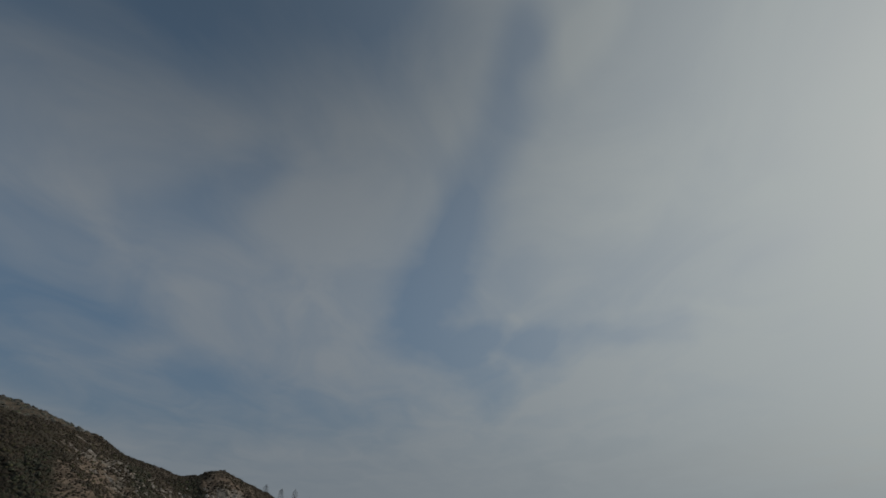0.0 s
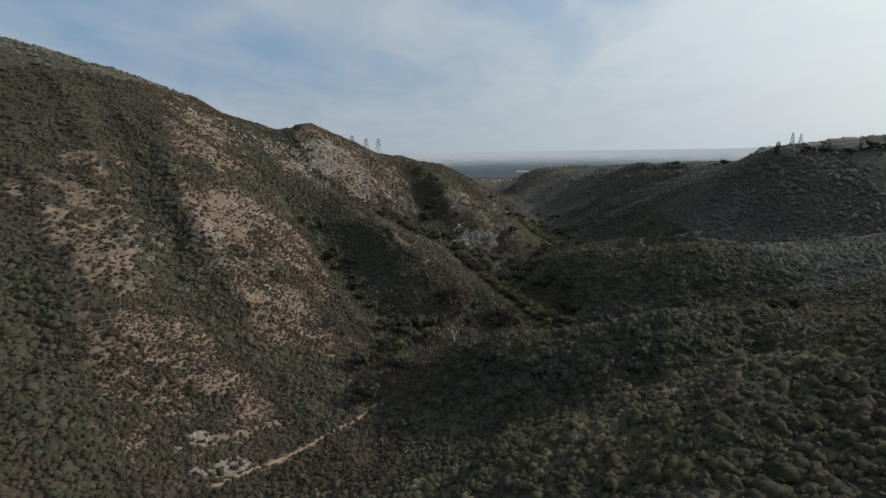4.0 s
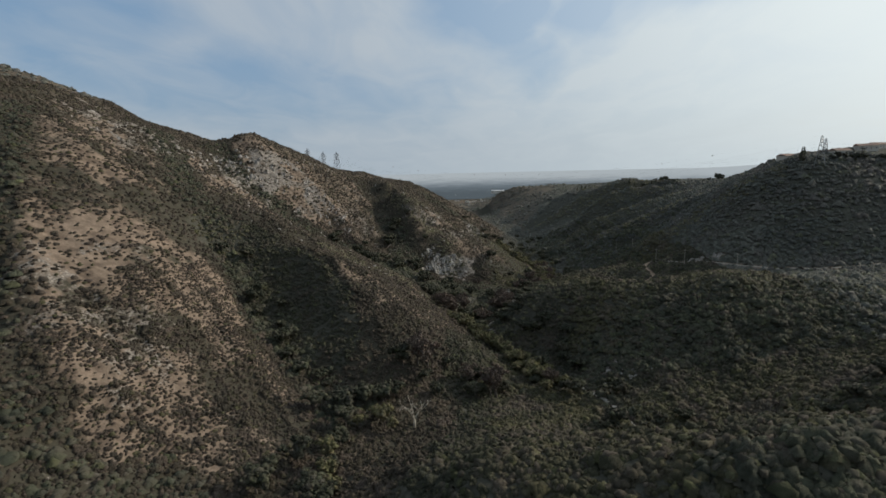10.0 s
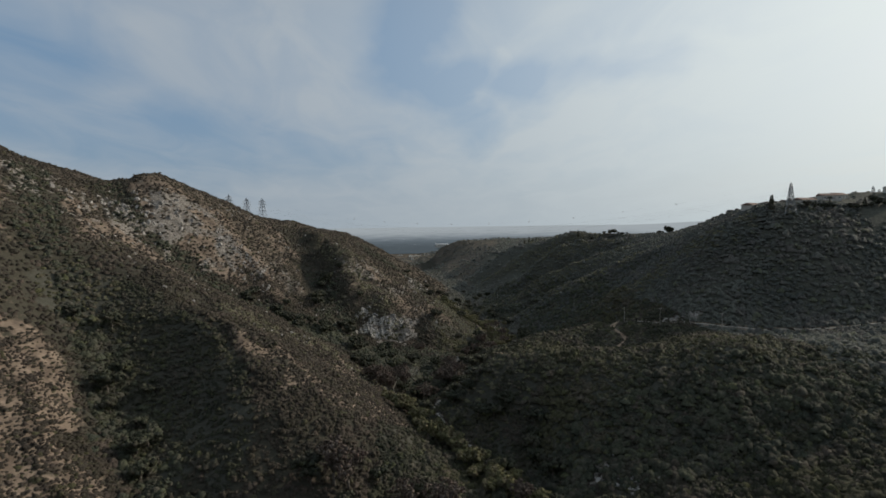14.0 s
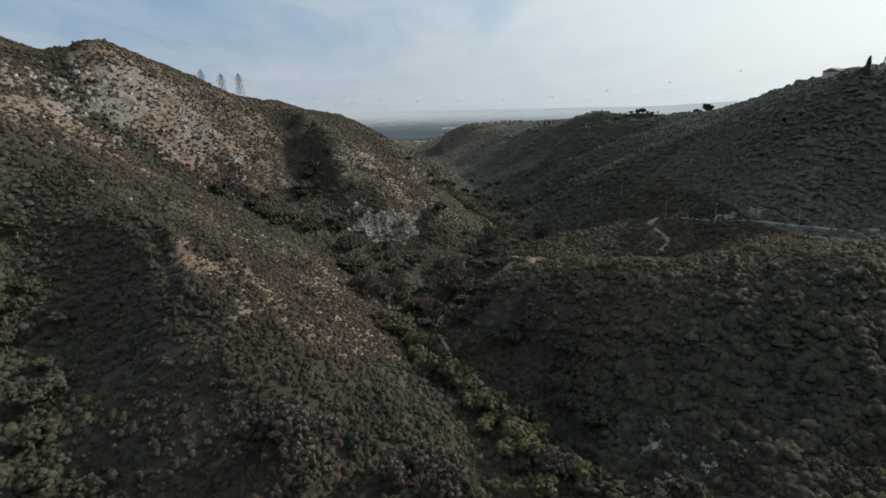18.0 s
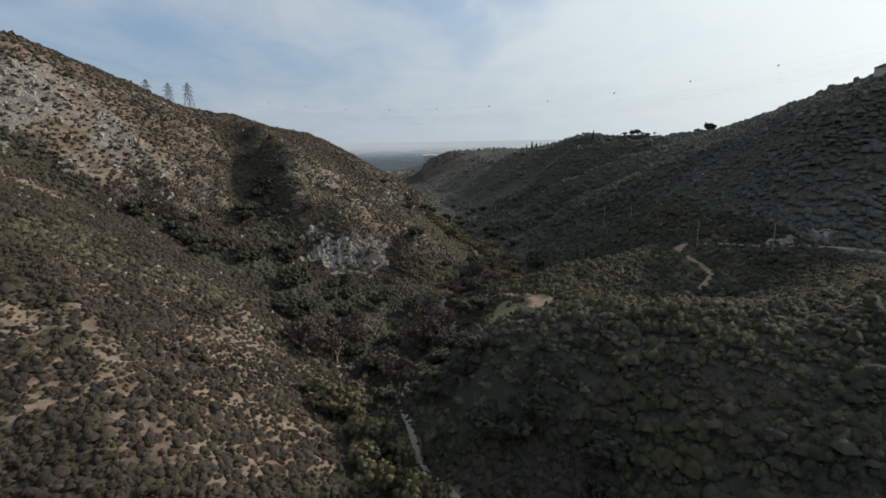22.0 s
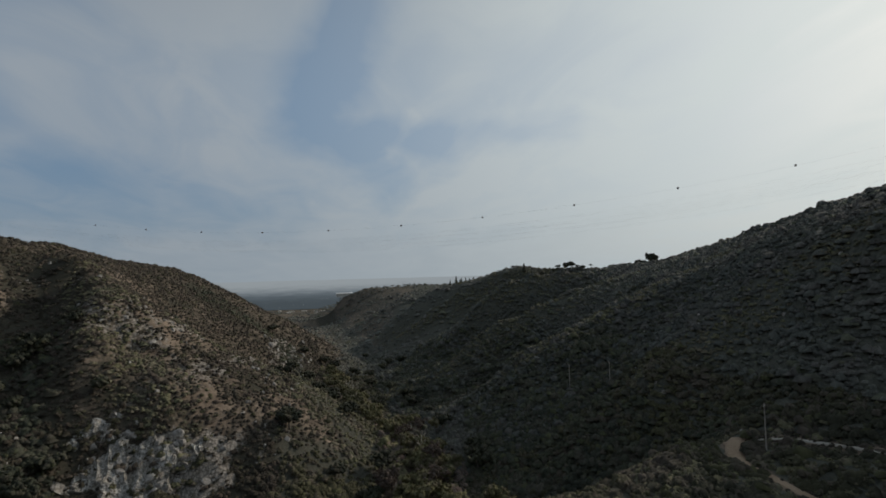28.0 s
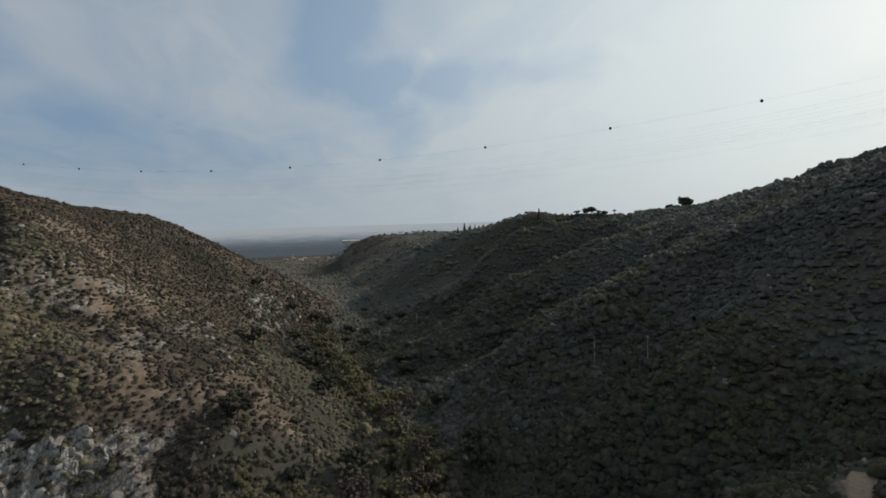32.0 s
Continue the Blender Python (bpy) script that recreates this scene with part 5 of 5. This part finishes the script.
def tree(kind, seed, height, bark, leaves, depth, lump, cards, card_size, spread, label, category, crown_name="crown"):
    r = random.Random(seed)
    top = new(kind)
    bm, tips = bmesh.new(), []
    trunk = height * 0.28
    tube(bm, [(0, 0, -0.6), (0.05, 0.02, trunk * 0.5), (0, 0, trunk)], [height * 0.040, height * 0.032, height * 0.026], 7)
    for k in range(4):
        a = 2 * math.pi * k / 4 + r.uniform(-0.4, 0.4)
        branching(bm, Vector((0, 0, trunk * 0.95)), Vector((math.cos(a) * spread, math.sin(a) * spread, 1)).normalized(), height * 0.24, height * 0.018, depth, r, tips, spread)
    part("trunk", bm, bark, top, smooth_shade=True)
    if lump:
        lumps = [(tuple(t + Vector((r.gauss(0, 0.4), r.gauss(0, 0.4), r.gauss(0, 0.3)))), lump * r.uniform(0.7, 1.3)) for t in tips]
        heart = Vector((0, 0, trunk * 1.25))
        for t in tips[::2]:
            k = r.uniform(0.35, 0.8)
            lumps.append((tuple(heart.lerp(t, k) + Vector((r.gauss(0, 0.5), r.gauss(0, 0.5), r.gauss(0, 0.4)))), lump * r.uniform(0.8, 1.4)))
        v, f = leaf_mass(lumps, cards, seed, card_size)
        crown = mesh_object(crown_name, v, f, leaves, parent=top)
    return tagged(top, label, category)


GROUPS = {}


def grove(kinds, places, group, low=0.75, high=1.25):
    """Copies of the model trees at their places; the first of each kind stands itself."""
    for x, y in places:
        z = height_at(x, y) - 0.2
        if not clear_of_tracks(np.array([x]), np.array([y]), 3.2)[0]:
            continue
        k = random.randrange(len(kinds))
        s = random.uniform(low, high)
        m = pose(x, y, z, 0, 0, random.uniform(0, 360)) @ Matrix.Diagonal((s, s, s * random.uniform(0.85, 1.15), 1))
        if kinds[k] not in GROUPS:
            GROUPS[kinds[k]] = group
            kinds[k]["group"] = group
            kinds[k].matrix_world = m
        else:
            copy_thing(kinds[k], Matrix.LocRotScale(m.translation, m.to_quaternion(), m.to_scale() / kinds[k].scale[0]))


def beside(line, gap, step, seed):
    r = random.Random(seed)
    return [(p[0] + r.gauss(0, gap), p[1] + r.gauss(0, gap)) for p in along(line, step)]


OAKS = [tree("oak_tree", 10 + k, 8.0 + 1.3 * k, BARK, OAK, 2, 1.05, 12, 0.46, 0.75, "dark green live oak with a dense rounded crown", "tree") for k in range(3)]
WILLOWS = [tree("willow_tree", 30 + k, 8.5 + k, BARK, WILLOW, 2, 0.80, 14, 0.42, 0.55, "yellow-green willow in thin leaf beside the creek", "tree") for k in range(2)]
GREYS = [tree("leafless_tree", 40 + k, 13.0 + 2 * k, BARK, TWIGS, 3, 0.52, 17, 0.40, 0.6, "leafless grey-brown creekside tree with fine twigs", "tree") for k in range(2)]
SYCAMORES = [tree("sycamore_tree", 50 + k, 13.0 + 2 * k, PALE_BARK, None, 3, 0, 0, 0, 0.55, "bare sycamore with pale cream bark", "tree") for k in range(2)]
creek = CREEKS["main_creek"]
grove(SYCAMORES, [(-26, 490), (14, 503), (17, 508), (-14, 520), (38, 776), (36, 812), (66, 668), (48, 338), (-33, 300)], "bare sycamores in the canyon", 0.8, 1.2)
grove(GREYS, [(-34, 492), (-30, 498), (-36, 484), (-31, 480), (-40, 492), (-26, 504), (-33, 507), (-22, 512), (-28, 487), (-20, 500), (12, 506), (14, 498), (-38, 503), (60, 690), (70, 700), (-10, 586), (30, 352)] + beside(creek[12:17], 7, 9, 3) + beside(creek[7:9], 8, 8, 4), "leafless trees along the creek")
grove(WILLOWS, [(-56, 298), (-46, 301), (-42, 296), (-50, 306), (-57, 258), (-50, 240), (-60, 268), (22, 601), (66, 672), (78, 690)] + beside([(-22, 452, 0), (0, 412, 0), (14, 388, 0), (24, 368, 0), (34, 352, 0)], 3.2, 2.2, 5) + beside([(48, 585, 0), (56, 620, 0), (66, 655, 0), (60, 683, 0), (48, 735, 0), (35, 790, 0), (25, 845, 0), (18, 880, 0)], 4, 3.2, 6) + beside([(58, 612, 0), (66, 640, 0), (62, 672, 0)], 7, 2.2, 16) + beside([(75, 610, 0), (88, 606, 0)], 4, 5, 17), "willows along the creek")
grove(OAKS, beside(creek[4:9], 9, 7, 7) + beside(creek[9:16], 12, 5.5, 8) + [(x, y) for x, y in beside(creek[15:22], 26, 6.0, 9) if off_line(np.array([x]), np.array([y]), THICKET)[0] > 12] + beside(CREEKS["second_gully"][:5], 10, 5.5, 10) + beside(CREEKS["third_gully"][:4], 10, 6.5, 11) + beside(CREEKS["side_canyon"][1:6], 8, 9, 12) + beside(CREEKS["first_gully"][:5], 6, 10, 13), "live oaks in the canyon")


# ---- the mesa: houses and garden trees ----
STUCCO = grain_material("cream_stucco", rgb(0.55, 0.52, 0.46), rgb(0.66, 0.63, 0.57), 1.5)
ROOF_TILE = grain_material("brown_roof_tiles", rgb(0.20, 0.14, 0.11), rgb(0.30, 0.215, 0.17), 2.0)
WHITE_ROOF = grain_material("white_sheet_roof", rgb(0.68, 0.69, 0.70), rgb(0.80, 0.80, 0.80), 0.6, 0.5)
GLASS, gn = material("dark_window_glass")
finish(gn, rgb(0.03, 0.035, 0.04), 0.08, spec=0.6)


def box(bm, x0, x1, y0, y1, z0, z1):
    v = [bm.verts.new(p) for p in ((x0, y0, z0), (x1, y0, z0), (x1, y1, z0), (x0, y1, z0), (x0, y0, z1), (x1, y0, z1), (x1, y1, z1), (x0, y1, z1))]
    for f in ((3, 2, 1, 0), (4, 5, 6, 7), (0, 1, 5, 4), (1, 2, 6, 5), (2, 3, 7, 6), (3, 0, 4, 7)):
        bm.faces.new([v[i] for i in f])


def house(name, wide, deep, high, rise, roof_mat, label):
    top = new(name)
    hw, hd = wide / 2, deep / 2
    walls = part("wall", made(lambda bm: box(bm, -hw, hw, -hd, hd, -2.5, high)), STUCCO, top)

    def gable(bm):
        o = 0.6
        lo = [bm.verts.new(p) for p in ((-hw - o, -hd - o, high), (hw + o, -hd - o, high), (hw + o, hd + o, high), (-hw - o, hd + o, high))]
        hi = [bm.verts.new(p) for p in ((-hw - o, 0, high + rise), (hw + o, 0, high + rise))]
        for f in ((lo[0], lo[1], hi[1], hi[0]), (lo[2], lo[3], hi[0], hi[1]), (lo[1], lo[2], hi[1]), (lo[3], lo[0], hi[0]), (lo[3], lo[2], lo[1], lo[0])):
            bm.faces.new(f)
    part("roof", made(gable), roof_mat, top)
    count = max(2, int(wide / 3.5))
    for face in (-1, 1):
        for i in range(count):
            x = -hw + wide * (i + 0.5) / count
            if face == -1 and i == count // 2:
                part("door", made(lambda bm: box(bm, x - 0.5, x + 0.5, face * (hd + 0.06) - 0.05, face * (hd + 0.06) + 0.05, 0, 2.1)), POLE_WOOD, top, "brown wooden door")
                continue
            win = part("window", made(lambda bm: box(bm, x - 0.75, x + 0.75, face * (hd + 0.05) - 0.04, face * (hd + 0.05) + 0.04, 0.9, 2.1)), WHITE_ROOF, top)
            part("pane", made(lambda bm: box(bm, x - 0.65, x + 0.65, face * (hd + 0.10) - 0.02, face * (hd + 0.10) + 0.02, 1.0, 2.0)), GLASS, win, "dark window glass")
    return tagged(top, label, "house", "houses on the mesa")


def stand(ob, x, y, turn):
    ob.matrix_world = pose(x, y, height_at(x, y) + 0.3, 0, 0, turn)
    return ob


villa = stand(house("house", 15, 9, 3.2, 2.0, ROOF_TILE, "cream stucco house with a brown tiled roof"), 306, 574, 12)
for x, y, turn in ((334, 584, -8), (268, 584, 30), (356, 602, 20), (470, 590, 5), (300, 925, 10), (372, 935, 25)):
    copy_thing(villa, pose(x, y, height_at(x, y) + 0.3, 0, 0, turn))
stand(house("long_hall", 30, 10, 3.4, 1.2, WHITE_ROOF, "long low hall with a white sheet roof"), 420, 606, 4)
stand(house("long_hall", 38, 14, 6.0, 1.5, WHITE_ROOF, "white flat-roofed hall on the end of the far ridge"), 42, 1672, 8)


def conifer(seed, height):
    r = random.Random(seed)
    top = new("conifer")
    part("trunk", made(lambda bm: tube(bm, [(0, 0, -0.6), (0, 0, height * 0.95)], [height * 0.022, height * 0.004], 6)), BARK, top)
    lumps = []
    for i in range(34):
        t = 0.12 + 0.86 * (i / 33)
        wide = height * 0.17 * (1 - t) + 0.25
        a = r.uniform(0, 6.28)
        lumps.append(((math.cos(a) * wide * 0.7, math.sin(a) * wide * 0.7, t * height), wide * 0.75))
    v, f = leaf_mass(lumps, 6, seed, height * 0.035)
    mesh_object("crown", v, f, OAK, parent=top)
    return tagged(top, "dark upright conifer standing on the skyline", "tree")


def palm(seed, height):
    r = random.Random(seed)
    top = new("palm_tree")
    part("trunk", made(lambda bm: tube(bm, [(0, 0, -0.5), (0.2, 0.1, height * 0.5), (0, 0, height)], [0.32, 0.24, 0.22], 7)), BARK, top)
    for k in range(13):
        a, lift = 2 * math.pi * k / 13 + r.uniform(-0.2, 0.2), r.uniform(-0.2, 0.8)

        def frond(bm):
            rows = []
            for i in range(6):
                s = i / 5
                q = Vector((math.cos(a) * 2.3 * s, math.sin(a) * 2.3 * s, height + lift * 1.6 * s - 1.9 * s * s))
                w = Vector((-math.sin(a), math.cos(a), 0)) * 0.42 * math.sin(math.pi * (0.12 + 0.85 * s))
                rows.append((bm.verts.new(q - w - Vector((0, 0, 0.15))), bm.verts.new(q), bm.verts.new(q + w - Vector((0, 0, 0.15)))))
            for lo, hi in zip(rows, rows[1:]):
                for i in range(2):
                    bm.faces.new((lo[i], lo[i + 1], hi[i + 1], hi[i]))
        part("frond", made(frond), OAK, top)
    return tagged(top, "tall slender palm on the ridge skyline", "tree")


CONIFERS = [conifer(70 + k, 8.0 + 1.5 * k) for k in range(3)]
grove(CONIFERS, [(262, 552), (266, 556), (297, 552), (303, 550), (315, 560), (340, 556), (255, 989), (282, 986)], "conifers on the skyline", 0.6, 1.1)
grove(CONIFERS, [(176 + 6.5 * k + (k * k * 7) % 5, 1084 + (k * 37) % 9) for k in range(13)] + [(189, 1082), (208, 1081)], "conifers on the skyline", 0.55, 1.1)
grove(OAKS, [(304 + 2.6 * k + (k * 5) % 7, 968 - 7.0 * k + (k * 29) % 11) for k in range(12)] + [(275 + 8 * k + (k * 3) % 5, 551 + (k * 7) % 6) for k in range(13)], "garden trees on the skyline", 0.45, 0.8)
grove(OAKS, [(350, 560), (357, 562), (364, 559), (361, 568), (372, 563), (392, 585), (440, 590), (448, 596), (460, 585), (268, 987), (288, 986), (356, 884), (362, 880), (335, 892)], "garden trees on the skyline", 0.6, 0.95)
grove(CONIFERS, [(247, 992)], "conifers on the skyline", 1.15, 1.25)
grove(OAKS, [(296, 978), (302, 979), (298, 982), (346, 885), (349, 888), (344, 882)], "garden trees on the skyline", 0.95, 1.25)
palms = palm(90, 9.0)
grove([palms], [(303, 941), (309, 944), (312, 556)], "palms on the skyline", 0.9, 1.1)


# ---- the town far out on the plain ----
town = np.random.default_rng(5)
tx, ty = town.uniform(-900, 1500, 260), town.uniform(3000, 4500, 260)
tw, td, th = town.uniform(5, 22, 260), town.uniform(5, 14, 260), town.uniform(4, 11, 260) * (1 + 1.6 * (town.random(260) > 0.9))
corner = np.array([(-1, -1, 0), (1, -1, 0), (1, 1, 0), (-1, 1, 0), (-1, -1, 1), (1, -1, 1), (1, 1, 1), (-1, 1, 1)])
tv = corner[None] * np.stack([tw, td, th], 1)[:, None] + np.stack([tx, ty, np.full(260, -166.0)], 1)[:, None]
tq = np.array([(4, 5, 6, 7), (0, 1, 5, 4), (1, 2, 6, 5), (2, 3, 7, 6), (3, 0, 4, 7)])
tagged(mesh_object("distant_town", tv.reshape(-1, 3), [(tq[None] + (np.arange(260) * 8)[:, None, None]).reshape(-1, 4)], STUCCO, False), "pale buildings of a distant town on the hazy plain", "town", kind="stuff")
